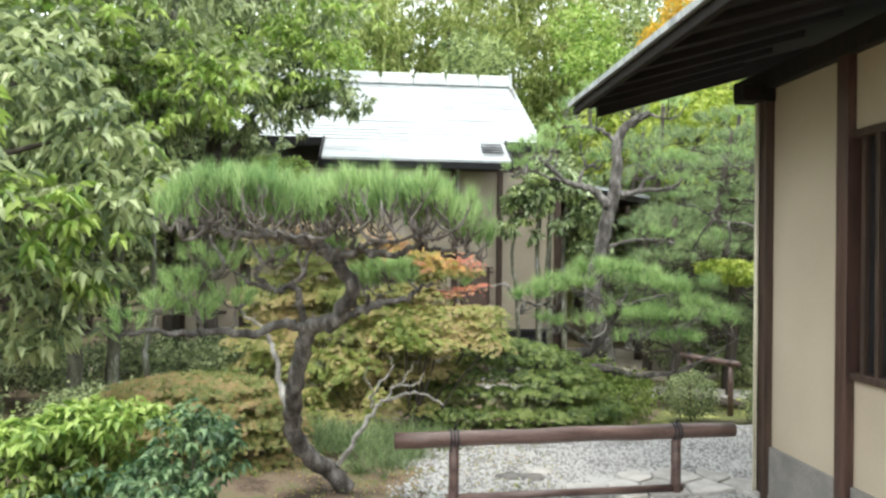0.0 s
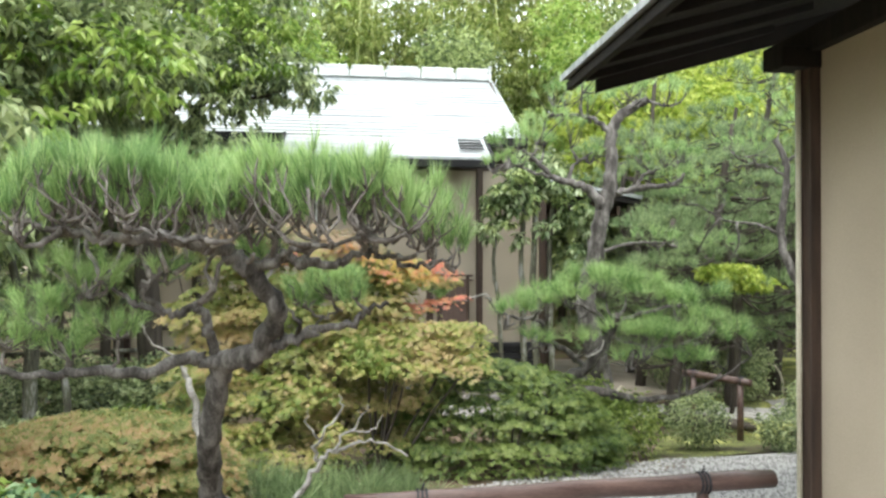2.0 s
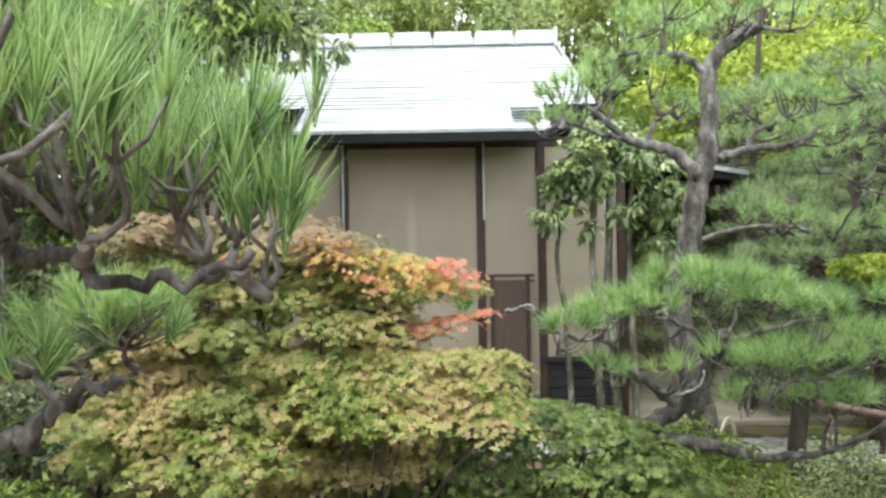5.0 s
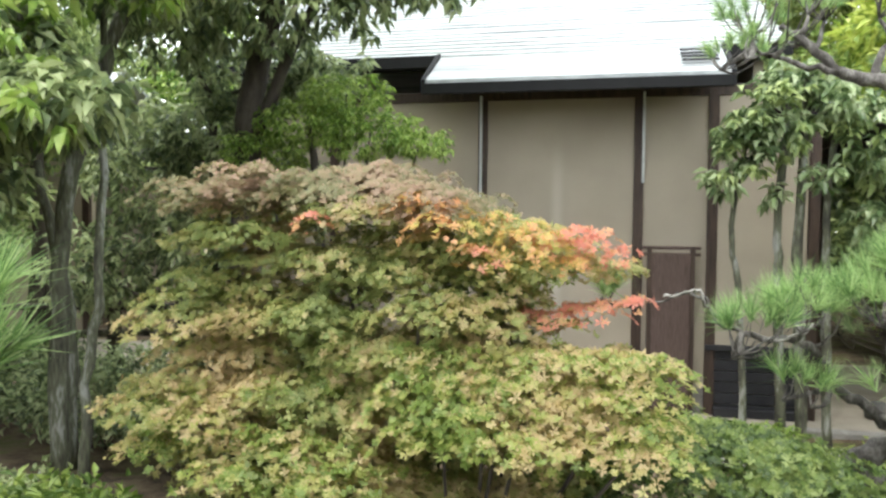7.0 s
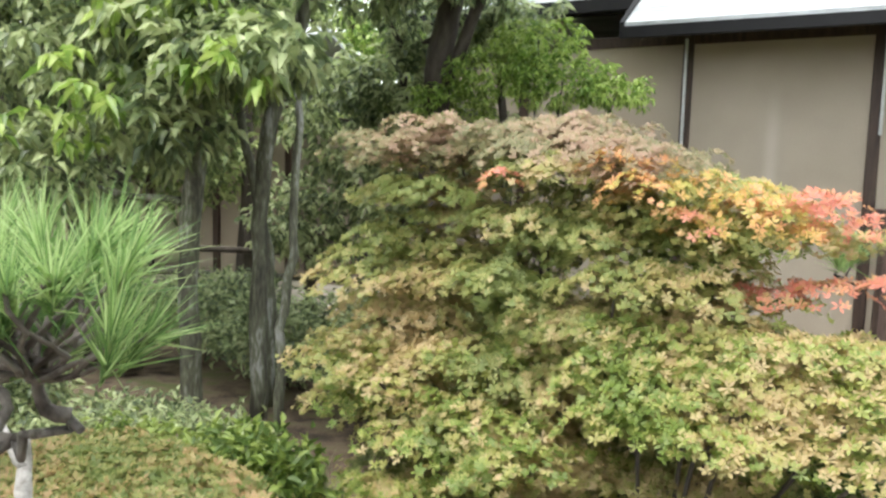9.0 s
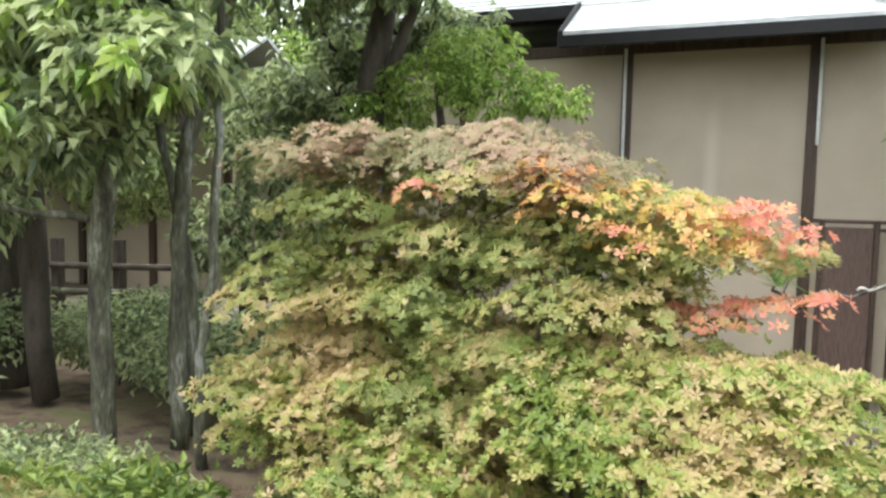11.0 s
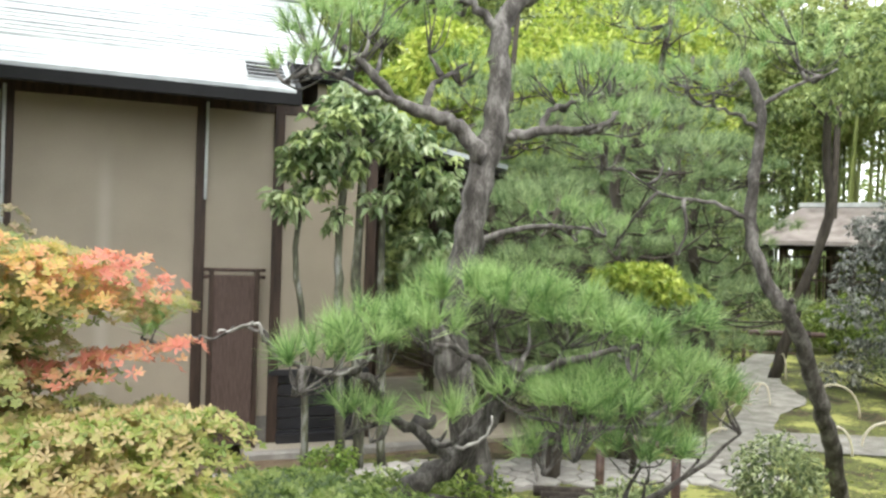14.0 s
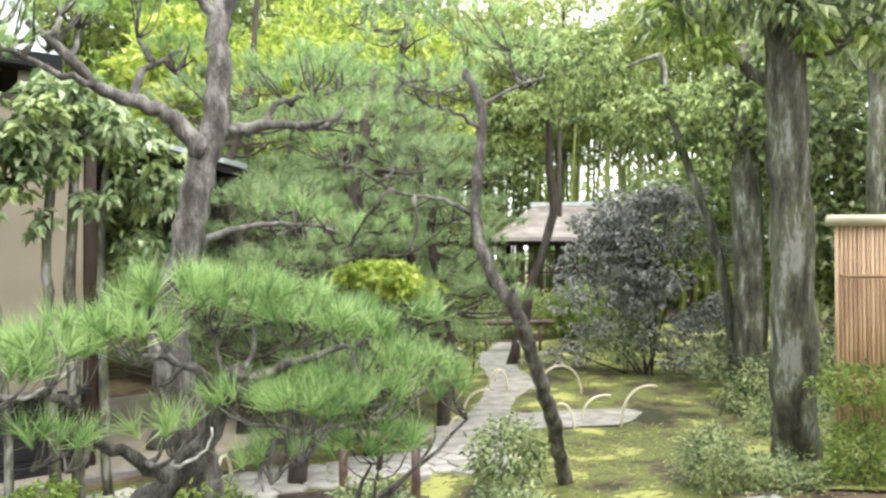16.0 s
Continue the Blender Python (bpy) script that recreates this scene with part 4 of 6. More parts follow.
garden_pine("pine_tree",
            ([(2.76, 6.78, 0.02), (2.64, 6.74, 0.17), (2.50, 6.66, 0.3), (2.44, 6.58, 0.466), (2.469, 6.4, 0.705), (2.527, 6.25, 0.945), (2.579, 6.15, 1.084), (2.7, 6.02, 1.14), (2.796, 5.92, 1.263), (2.776, 5.86, 1.364), (2.706, 5.8, 1.454), (2.65, 5.77, 1.505)], 0.058, 0.03),
            [([(2.65, 5.77, 1.5), (2.54, 5.75, 1.53), (2.42, 5.72, 1.555), (2.26, 5.72, 1.545), (2.1, 5.75, 1.58), (1.98, 5.78, 1.6)], 0.026, 0.008),
             ([(2.69, 5.8, 1.46), (2.83, 5.78, 1.485), (2.92, 5.76, 1.47), (3.0, 5.75, 1.462), (3.08, 5.75, 1.5), (3.164, 5.75, 1.507), (3.25, 5.77, 1.47), (3.34, 5.78, 1.463), (3.42, 5.79, 1.5)], 0.021, 0.006),
             ([(2.83, 5.78, 1.485), (2.86, 5.65, 1.52), (2.98, 5.58, 1.53), (3.12, 5.56, 1.55)], 0.013, 0.006),
             ([(2.6, 5.77, 1.52), (2.62, 5.62, 1.54), (2.54, 5.54, 1.55), (2.4, 5.52, 1.57)], 0.014, 0.006),
             ([(2.579, 6.15, 1.08), (2.48, 6.12, 1.1), (2.396, 6.1, 1.085), (2.231, 6.05, 1.053), (2.1, 6.0, 1.075), (1.995, 6.0, 1.055), (1.809, 5.95, 1.088), (1.7, 5.9, 1.06)], 0.03, 0.01),
             ([(2.55, 6.15, 1.1), (2.52, 6.08, 1.2), (2.519, 6.05, 1.253), (2.486, 6.02, 1.303), (2.43, 5.97, 1.285), (2.381, 5.95, 1.295), (2.335, 5.92, 1.364), (2.36, 5.9, 1.41), (2.444, 5.9, 1.433)], 0.021, 0.008),
             ([(2.388, 5.95, 1.298), (2.3, 5.95, 1.31), (2.259, 5.95, 1.349), (2.169, 5.95, 1.4)], 0.013, 0.006),
             ([(2.579, 6.15, 1.084), (2.679, 6.05, 1.094), (2.804, 5.98, 1.179), (2.88, 5.96, 1.19), (2.939, 5.95, 1.222), (3.076, 5.92, 1.25), (3.12, 5.92, 1.3), (3.2, 5.92, 1.32)], 0.027, 0.008),
             ([(2.86, 5.97, 1.19), (2.88, 5.93, 1.25), (2.83, 5.9, 1.31)], 0.01, 0.005),
             ([(2.65, 6.08, 1.09), (2.75, 6.25, 1.12), (2.86, 6.36, 1.18), (2.95, 6.42, 1.24), (3.02, 6.44, 1.26)], 0.01, 0.004)],
            hubs,
            [(2.12, 5.98, 1.46, 0.16, 0.12, 0.09, 16), (2.0, 5.95, 1.34, 0.14, 0.12, 0.08, 14), (2.22, 6.0, 1.3, 0.12, 0.12, 0.08, 12), (2.05, 6.0, 1.2, 0.14, 0.12, 0.06, 12), (1.85, 5.95, 1.24, 0.12, 0.1, 0.06, 10), (2.75, 5.9, 1.53, 0.09, 0.06, 0.03, 8), (2.98, 6.42, 1.41, 0.12, 0.1, 0.07, 30), (2.85, 6.46, 1.36, 0.1, 0.1, 0.06, 20), (3.08, 5.92, 1.38, 0.06, 0.06, 0.03, 5), (2.4, 5.95, 1.46, 0.1, 0.08, 0.05, 8), (1.72, 5.9, 1.15, 0.1, 0.1, 0.05, 8)],
            [([(2.7, 6.74, 0.2), (2.8, 6.71, 0.36), (2.861, 6.7, 0.455), (2.93, 6.67, 0.56), (3.004, 6.65, 0.609), (3.1, 6.62, 0.65), (3.19, 6.6, 0.64), (3.32, 6.6, 0.58)], 0.017, 0.004),
             ([(2.9, 6.68, 0.54), (2.89, 6.66, 0.62), (2.95, 6.65, 0.7), (3.01, 6.65, 0.8), (3.0, 6.64, 0.86)], 0.01, 0.003),
             ([(2.97, 6.66, 0.6), (3.03, 6.64, 0.68), (3.1, 6.63, 0.74), (3.13, 6.62, 0.82)], 0.008, 0.002),
             ([(2.91, 6.66, 0.66), (2.85, 6.65, 0.73), (2.86, 6.64, 0.8)], 0.006, 0.002),
             ([(3.05, 6.63, 0.7), (3.15, 6.6, 0.71), (3.2, 6.6, 0.77)], 0.005, 0.002),
             ([(2.44, 6.6, 0.4), (2.4, 6.72, 0.52), (2.33, 6.82, 0.7), (2.3, 6.86, 0.84), (2.25, 6.88, 0.96)], 0.022, 0.014),
             ([(2.28, 6.87, 0.9), (2.2, 6.86, 1.02), (2.1, 6.84, 1.1), (2.06, 6.82, 1.18)], 0.009, 0.004)],
            "old crooked garden pine with a flat clipped crown beside the gravel", 11)

# grey pine in the middle of the garden
pine("pine_tree",
     ([(5.36, 9.62, -0.2), (5.3, 9.64, 0.1), (5.24, 9.68, 0.6), (5.14, 9.7, 1.0), (5.14, 9.7, 1.25), (5.2, 9.7, 1.5), (5.27, 9.7, 1.88), (5.34, 9.72, 2.1), (5.37, 9.72, 2.32), (5.37, 9.73, 2.6), (5.42, 9.74, 2.78), (5.56, 9.76, 2.9), (5.74, 9.8, 3.0)], 0.105, 0.04),
     [([(5.28, 9.7, 1.98), (5.18, 9.72, 2.13), (5.04, 9.73, 2.2), (4.85, 9.74, 2.24), (4.72, 9.74, 2.36), (4.55, 9.76, 2.5)], 0.05, 0.016),
      ([(5.36, 9.7, 2.1), (5.5, 9.7, 2.14), (5.7, 9.7, 2.18), (5.95, 9.68, 2.2), (6.05, 9.66, 2.3)], 0.036, 0.012),
      ([(5.38, 9.72, 2.65), (5.25, 9.75, 2.78), (5.05, 9.78, 2.84), (4.8, 9.8, 2.82)], 0.03, 0.012),
      ([(5.6, 9.7, 2.16), (5.7, 9.75, 2.3), (5.9, 9.75, 2.36), (6.05, 9.8, 2.42)], 0.02, 0.008),
      ([(4.98, 9.73, 2.22), (5.02, 9.8, 2.36), (5.1, 9.8, 2.42), (5.22, 9.8, 2.5)], 0.022, 0.008),
      ([(4.8, 9.74, 2.26), (4.6, 9.7, 2.3), (4.42, 9.7, 2.38)], 0.018, 0.007),
      ([(5.2, 9.7, 1.55), (5.4, 9.65, 1.62), (5.65, 9.6, 1.66), (5.9, 9.6, 1.64)], 0.02, 0.007)],
     [(4.55, 9.8, 2.6, 0.3, 0.3, 0.16, 40), (4.85, 9.8, 2.78, 0.3, 0.3, 0.16, 30), (5.1, 9.9, 3.05, 0.4, 0.4, 0.12, 34), (5.9, 9.8, 2.52, 0.35, 0.35, 0.12, 40), (5.8, 9.8, 3.1, 0.4, 0.4, 0.14, 36), (6.0, 9.7, 2.3, 0.3, 0.3, 0.1, 20), (5.4, 9.9, 3.2, 0.5, 0.5, 0.15, 34), (4.4, 9.75, 2.4, 0.2, 0.2, 0.1, 18), (5.15, 9.8, 2.5, 0.16, 0.2, 0.1, 12), (5.7, 9.6, 1.72, 0.3, 0.25, 0.1, 16)],
     "tall grey-barked garden pine with a forked trunk beside the tea house", 23, per=44, length=0.11, spread=0.8, width=0.004, twig=0.014)

# low spreading pine beside it
pine("pine_tree",
     ([(4.86, 9.5, -0.2), (4.73, 9.4, 0.2), (4.78, 9.3, 0.45), (4.98, 9.25, 0.58), (5.10, 9.2, 0.75), (5.18, 9.1, 0.95), (5.18, 9.0, 1.05)], 0.07, 0.03),
     [([(4.98, 9.25, 0.58), (4.83, 9.2, 0.72), (4.7, 9.2, 0.8), (4.62, 9.15, 0.92), (4.55, 9.12, 1.0), (4.4, 9.12, 1.02), (4.28, 9.13, 1.05), (4.18, 9.14, 1.1), (4.14, 9.14, 1.19)], 0.026, 0.008),
      ([(4.14, 9.14, 1.19), (4.04, 9.13, 1.2), (3.96, 9.12, 1.17), (3.88, 9.1, 1.17)], 0.007, 0.003),
      ([(5.13, 9.1, 0.9), (4.98, 9.0, 1.08), (4.78, 8.95, 1.15)], 0.025, 0.008),
      ([(5.18, 9.05, 0.98), (5.38, 8.9, 1.08), (5.63, 8.8, 1.15)], 0.025, 0.008),
      ([(4.78, 9.35, 0.4), (5.08, 9.1, 0.42), (5.38, 9.0, 0.36), (5.68, 8.95, 0.4)], 0.045, 0.02),
      ([(5.18, 9.1, 0.7), (5.38, 8.9, 0.78), (5.58, 8.7, 0.85)], 0.02, 0.006)],
     [(4.36, 9.1, 1.1, 0.17, 0.2, 0.12, 18), (4.56, 9.12, 1.18, 0.18, 0.2, 0.12, 20), (4.78, 9.1, 1.22, 0.18, 0.2, 0.13, 20), (4.96, 9.12, 1.36, 0.2, 0.22, 0.12, 22), (5.18, 9.05, 1.34, 0.2, 0.22, 0.14, 22), (5.42, 8.95, 1.26, 0.2, 0.22, 0.13, 20), (5.6, 8.85, 1.18, 0.18, 0.2, 0.14, 18), (5.74, 8.75, 1.06, 0.2, 0.22, 0.12, 14), (3.74, 9.08, 1.22, 0.06, 0.06, 0.05, 4),
      (4.50, 9.1, 0.86, 0.16, 0.16, 0.08, 9), (4.90, 9.05, 0.86, 0.12, 0.12, 0.08, 7), (5.48, 8.8, 0.94, 0.3, 0.25, 0.18, 46), (5.63, 8.75, 0.75, 0.22, 0.2, 0.12, 14), (5.23, 8.95, 0.95, 0.25, 0.2, 0.12, 14), (5.28, 8.9, 0.72, 0.18, 0.18, 0.1, 9), (5.78, 8.95, 1.25, 0.3, 0.3, 0.12, 14), (6.08, 9.1, 0.9, 0.3, 0.3, 0.2, 18)],
     "low spreading garden pine with bright needles above the stone path", 37, per=46, length=0.15, spread=0.9, width=0.0048, twig=0.01, lichen=[([(4.15, 9.12, 1.14), (4.13, 9.125, 1.2), (4.08, 9.12, 1.21), (4.02, 9.115, 1.19), (3.97, 9.11, 1.185)], 0.008, 0.005), ([(4.9, 9.0, 0.72), (5.0, 8.95, 0.76), (5.03, 8.93, 0.86)], 0.008, 0.004), ([(4.4, 9.1, 1.02), (4.5, 9.05, 1.04), (4.56, 9.05, 1.1)], 0.008, 0.004)])

# leaning pine on the moss lawn
pine("pine_tree",
     ([(8.19, 10.0, -0.3), (8.01, 9.93, 0.1), (7.66, 9.73, 0.55), (7.42, 9.63, 0.9), (7.2, 9.55, 1.19), (7.07, 9.62, 1.4), (7.0, 9.69, 1.75), (7.04, 9.69, 2.1), (7.05, 9.67, 2.4), (6.96, 9.72, 2.65)], 0.06, 0.025),
     [([(7.0, 9.69, 1.75), (6.81, 9.77, 1.85), (6.56, 9.91, 1.9), (6.36, 10.06, 2.05)], 0.016, 0.006),
      ([(7.04, 9.69, 2.3), (6.91, 9.77, 2.4), (6.76, 9.87, 2.45)], 0.016, 0.006),
      ([(7.01, 9.69, 2.4), (7.22, 9.57, 2.55), (7.42, 9.48, 2.65)], 0.016, 0.006),
      ([(7.22, 9.57, 1.15), (7.17, 9.52, 1.3)], 0.025, 0.015)],
     [(6.81, 9.87, 2.65, 0.35, 0.3, 0.14, 22), (7.27, 9.57, 2.8, 0.35, 0.3, 0.14, 22), (6.96, 9.77, 3.0, 0.4, 0.4, 0.15, 22), (6.41, 10.06, 2.2, 0.3, 0.3, 0.12, 16), (6.56, 10.06, 1.7, 0.25, 0.3, 0.12, 12)],
     "slender leaning pine on the moss lawn beside the path", 41, per=36, length=0.11, spread=0.85, width=0.004, twig=0.01)

# pines behind
for n, (x, y, h, s) in enumerate([(7.6, 11.8, 3.2, 1.0), (8.6, 13.6, 3.8, 1.2), (9.6, 14.8, 4.0, 1.2), (7.0, 13.2, 3.2, 1.0), (8.9, 12.4, 2.6, 0.9), (6.7, 11.5, 2.0, 0.8), (7.9, 13.0, 2.2, 1.1), (8.2, 14.4, 3.4, 1.3), (9.9, 15.6, 3.3, 1.2), (7.3, 14.4, 3.6, 1.2), (9.3, 13.9, 2.4, 1.0), (10.6, 16.6, 3.6, 1.2), (9.0, 13.2, 4.5, 1.2), (10.4, 14.6, 4.3, 1.1)]):
    rnd = random.Random(60 + n)
    cl = []
    for i in range(12):
        a, z = rnd.uniform(0, 6.28), 0.25 + h * (0.1 + 0.88 * i / 12)
        k = s * (1.05 - 0.5 * i / 12)
        cl.append((x + math.cos(a) * k * 0.6, y + math.sin(a) * k * 0.6, z, 0.55 * k + 0.15, 0.55 * k + 0.15, 0.13, 27))
    pine("pine_tree", ([(x, y, level(x, y) - 0.1), (x + 0.1, y, h * 0.35), (x - 0.12, y + 0.05, h * 0.65), (x + 0.05, y, h)], 0.08, 0.03), [], cl,
         "soft-needled garden pine with layered boughs beside the hedge", 70 + n, per=40, length=0.15, mat=NEEDLE_FAR, bark=BARK_DARK, spread=1.0, width=0.007, up=0.7, needle_label="dull green pine needles")


def shrub(name, at, label, pads_list, length, width, mat, seed, stems=6, stem=0.012, extra=(), category="shrub", bark=BARK_DARK, style="pads"):
    t = thing(name, at, label, category)
    rnd = random.Random(seed)
    o = Vector(at)
    pick = pads_list if len(pads_list) <= stems else rnd.sample(pads_list, stems)
    for c in pick:
        q = Vector(c[:3]) - o
        bm = bmesh.new()
        limb(bm, [Vector((rnd.uniform(-0.08, 0.08), rnd.uniform(-0.05, 0.05), -0.05)), Vector((q.x * 0.5, q.y * 0.5, q.z * 0.45)), q], stem, stem * 0.4, 3, 0.01, 6, rnd)
        part("stem", bm, bark, t, "thin dark stem")
    make = {"pads": rosettes, "crown": crown, "sprays": sprays}[style]
    more = {"spacing": length * 1.16} if style == "pads" else {}
    make("leaves", pads_list, length, width, mat, t, seed, **more)
    for i, (cl, m, lab) in enumerate(extra):
        make("leaves", cl, length, width, m, t, seed + 7 + i, label=lab, **more)
    return t


def profile_top(x):
    for x0, z0, x1, z1 in ((1.6, 1.5, 2.1, 1.72), (2.1, 1.72, 2.8, 1.72), (2.8, 1.72, 3.2, 1.56), (3.2, 1.56, 3.8, 1.4)):
        if x0 <= x <= x1:
            return z0 + (z1 - z0) * (x - x0) / (x1 - x0)
    return 1.4


rnd = random.Random(91)
green, mauve, yellow = [], [], []
for i in range(30):
    green.append(((2.65, 2.95, 3.22)[i % 3] + rnd.uniform(-0.1, 0.1), rnd.uniform(8.46, 8.75), 0.78 + 0.019 * i, 0.22, 0.17, 0.06, 300))
for i in range(150):
    x = rnd.uniform(1.9, 3.55)
    top = profile_top(x)
    z = rnd.uniform(0.15, top - 0.04)
    h = (z - 0.1) / (top - 0.1)
    front = 8.42 + 0.22 * h * h + 0.12 * abs(x - 2.8)
    y = front + abs(rnd.gauss(0, 0.22)) if i % 3 else rnd.uniform(front, 9.5)
    if x > 3.3 - 0.12 * (1.3 - z) and 0.95 < z < 1.3:
        continue
    r = rnd.uniform(0.12, 0.26)
    c = (x, y, z, r * 1.35, r, 0.05, int(300 * r / 0.16))
    (mauve if z > top - 0.17 and x < 2.95 else green).append(c)
for i in range(26):
    x = rnd.uniform(2.0, 3.2)
    mauve.append((x, rnd.uniform(8.55, 9.3), profile_top(x) - rnd.uniform(0.02, 0.1), 0.2, 0.18, 0.06, 320))
# sunlit autumn tips of the broad shrub
orange = [(3.02, 8.56, 1.56, 0.14, 0.12, 0.04, 200), (3.12, 8.5, 1.47, 0.14, 0.12, 0.05, 200), (3.45, 8.5, 1.42, 0.14, 0.12, 0.05, 200), (3.2, 8.62, 1.5, 0.16, 0.15, 0.05, 330), (3.36, 8.66, 1.46, 0.16, 0.15, 0.05, 300), (3.5, 8.62, 1.39, 0.15, 0.14, 0.05, 280), (3.3, 8.55, 1.36, 0.12, 0.12, 0.05, 220), (3.6, 8.6, 1.34, 0.1, 0.12, 0.04, 180)]
red = [(3.6, 8.56, 1.45, 0.09, 0.09, 0.04, 100), (3.25, 8.45, 1.38, 0.1, 0.08, 0.03, 100), (3.68, 8.62, 1.42, 0.1, 0.1, 0.05, 230), (3.77, 8.6, 1.37, 0.07, 0.08, 0.04, 140), (3.5, 8.6, 1.14, 0.13, 0.1, 0.025, 200), (3.68, 8.6, 1.17, 0.15, 0.1, 0.03, 260), (3.82, 8.6, 1.2, 0.07, 0.08, 0.02, 90), (2.62, 8.4, 1.49, 0.07, 0.07, 0.03, 100)]
dodan = shrub("enkianthus_bush", (2.8, 8.85, -0.1), "broad layered shrub turning bronze, yellow and orange in autumn", green, 0.0245, 0.0105, LEAF_AZALEA, 92, 14, 0.016,
              [(mauve, LEAF_MAUVE, "bronze and mauve leaves"), (orange, LEAF_ORANGE, "orange and yellow leaves"), (red, LEAF_RED, "bright red leaves"),
               ([(3.35, 8.66, 1.28, 0.16, 0.12, 0.09, 300), (3.3, 8.7, 1.18, 0.16, 0.12, 0.08, 260), (3.32, 8.72, 1.08, 0.13, 0.12, 0.07, 260), (3.5, 8.64, 1.3, 0.12, 0.1, 0.05, 260), (3.58, 8.62, 1.1, 0.1, 0.08, 0.03, 200)], LEAF_HEDGE, "green leaves")])
low = []
for i in range(95):
    x = rnd.uniform(1.85, 3.82)
    top = 1.0 if x > 3.2 else 0.74 + 0.26 * (x - 1.85) / 1.35
    z = rnd.uniform(0.05, top) if i % 2 else top - abs(rnd.gauss(0, 0.05))
    low.append((x, 8.12 + 0.45 * (z / top) ** 3 + abs(rnd.gauss(0, 0.14)), z, rnd.uniform(0.12, 0.22), rnd.uniform(0.1, 0.16), 0.06, 300))
for i in range(40):
    x = 3.1 + 0.85 * (i % 10) / 9 + rnd.uniform(-0.04, 0.04)
    q = (i // 10) / 3
    low.append((x - 0.07, 8.3 + 0.16 * q + rnd.uniform(-0.03, 0.05), 1.0 - 0.06 * abs(x - 3.5) - 0.26 * (1 - q), 0.15, 0.13, 0.05, 300))
low = [c for c in low if c[0] < 2.95 or c[2] > 0.6 + 0.12 * max(0, c[0] - 3.3)]
shrub("azalea_bush", (3.2, 8.5, -0.1), "low spreading yellow-green shrub beneath the larger bronze shrub", low, 0.0255, 0.011, LEAF_YELLOW, 95, 10, 0.014)

mound = [(4.16 + 0.84 * math.cos(a) * k, 8.78 + 0.5 * math.sin(a) * k, 0.67 - 0.52 * k ** 2.3, 0.17, 0.15, 0.045, 330) for k in (0.1, 0.3, 0.5, 0.7, 0.85, 1.0) for a in [6.283 * j / (4 + int(15 * k)) + k for j in range(4 + int(15 * k))]]
mound += [(4.16 + 0.87 * math.cos(a), 8.78 + 0.54 * math.sin(a), z, 0.15, 0.13, 0.05, 300) for z in (0.14, 0.02, -0.1, -0.2) for a in [6.283 * j / 20 for j in range(20)]]
shrub("clipped_azalea", (4.16, 8.78, -0.15), "broad rounded clipped green azalea mound beside the gravel bed", mound, 0.0235, 0.0115, LEAF_MOUND, 97, 8, 0.01)
blossom = thing("flower", (3.82, 8.47, 0.43), "single small white blossom on the clipped azalea mound", "flower")
for i in range(5):
    a = i * 1.257
    bm = bmesh.new()
    o = Vector((math.cos(a) * 0.011, -0.012, math.sin(a) * 0.011))
    bmesh.ops.create_icosphere(bm, subdivisions=1, radius=0.009, matrix=Matrix.Translation(o))
    part("petal", bm, PETAL, blossom, "white petal", True)
rusty = [(1.7 + 0.63 * math.cos(a) * k, 7.38 + 0.46 * math.sin(a) * k, 0.59 - 0.28 * k ** 4, 0.17, 0.17, 0.03, 330) for k in (0.15, 0.4, 0.6, 0.8, 0.95) for a in [6.283 * j / (4 + int(14 * k)) + k for j in range(4 + int(14 * k))]]
rusty += [(1.7 + 0.66 * math.cos(a), 7.38 + 0.48 * math.sin(a), z, 0.14, 0.14, 0.05, 280) for z in (0.25, 0.1, 0.0) for a in [6.283 * j / 20 for j in range(20)]]
shrub("clipped_azalea", (1.6, 7.5, 0.0), "low flat-topped azalea mound with rusty leaf tips", rusty, 0.025, 0.0115, LEAF_BROWNTOP, 99, 8, 0.01)

shrub("leafy_shrub", (1.7, 5.6, 0.0), "bright yellow-green shrub beside the path", [(1.75, 5.6, 0.74, 0.3, 0.2, 0.07, 700), (1.5, 5.5, 0.7, 0.2, 0.2, 0.06, 350)], 0.065, 0.026, LEAF_BRIGHT, 101, 6, 0.01,
      [([(1.65, 5.6, 0.55, 0.3, 0.2, 0.14, 700), (1.4, 5.5, 0.5, 0.3, 0.25, 0.2, 900), (1.1, 5.5, 0.5, 0.3, 0.25, 0.2, 800)], LEAF_HEDGE, "mid-green leaves")], style="sprays")
shrub("leafy_shrub", (2.15, 5.5, 0.0), "dark blue-green evergreen shrub beside the path", [(2.15, 5.5, 0.62, 0.2, 0.22, 0.2, 900), (2.0, 5.3, 0.4, 0.3, 0.3, 0.25, 1200), (1.6, 5.2, 0.3, 0.4, 0.3, 0.25, 1300), (1.2, 5.0, 0.25, 0.4, 0.4, 0.3, 1200)], 0.05, 0.024, LEAF_BLUE, 103, 8, 0.01, style="sprays")
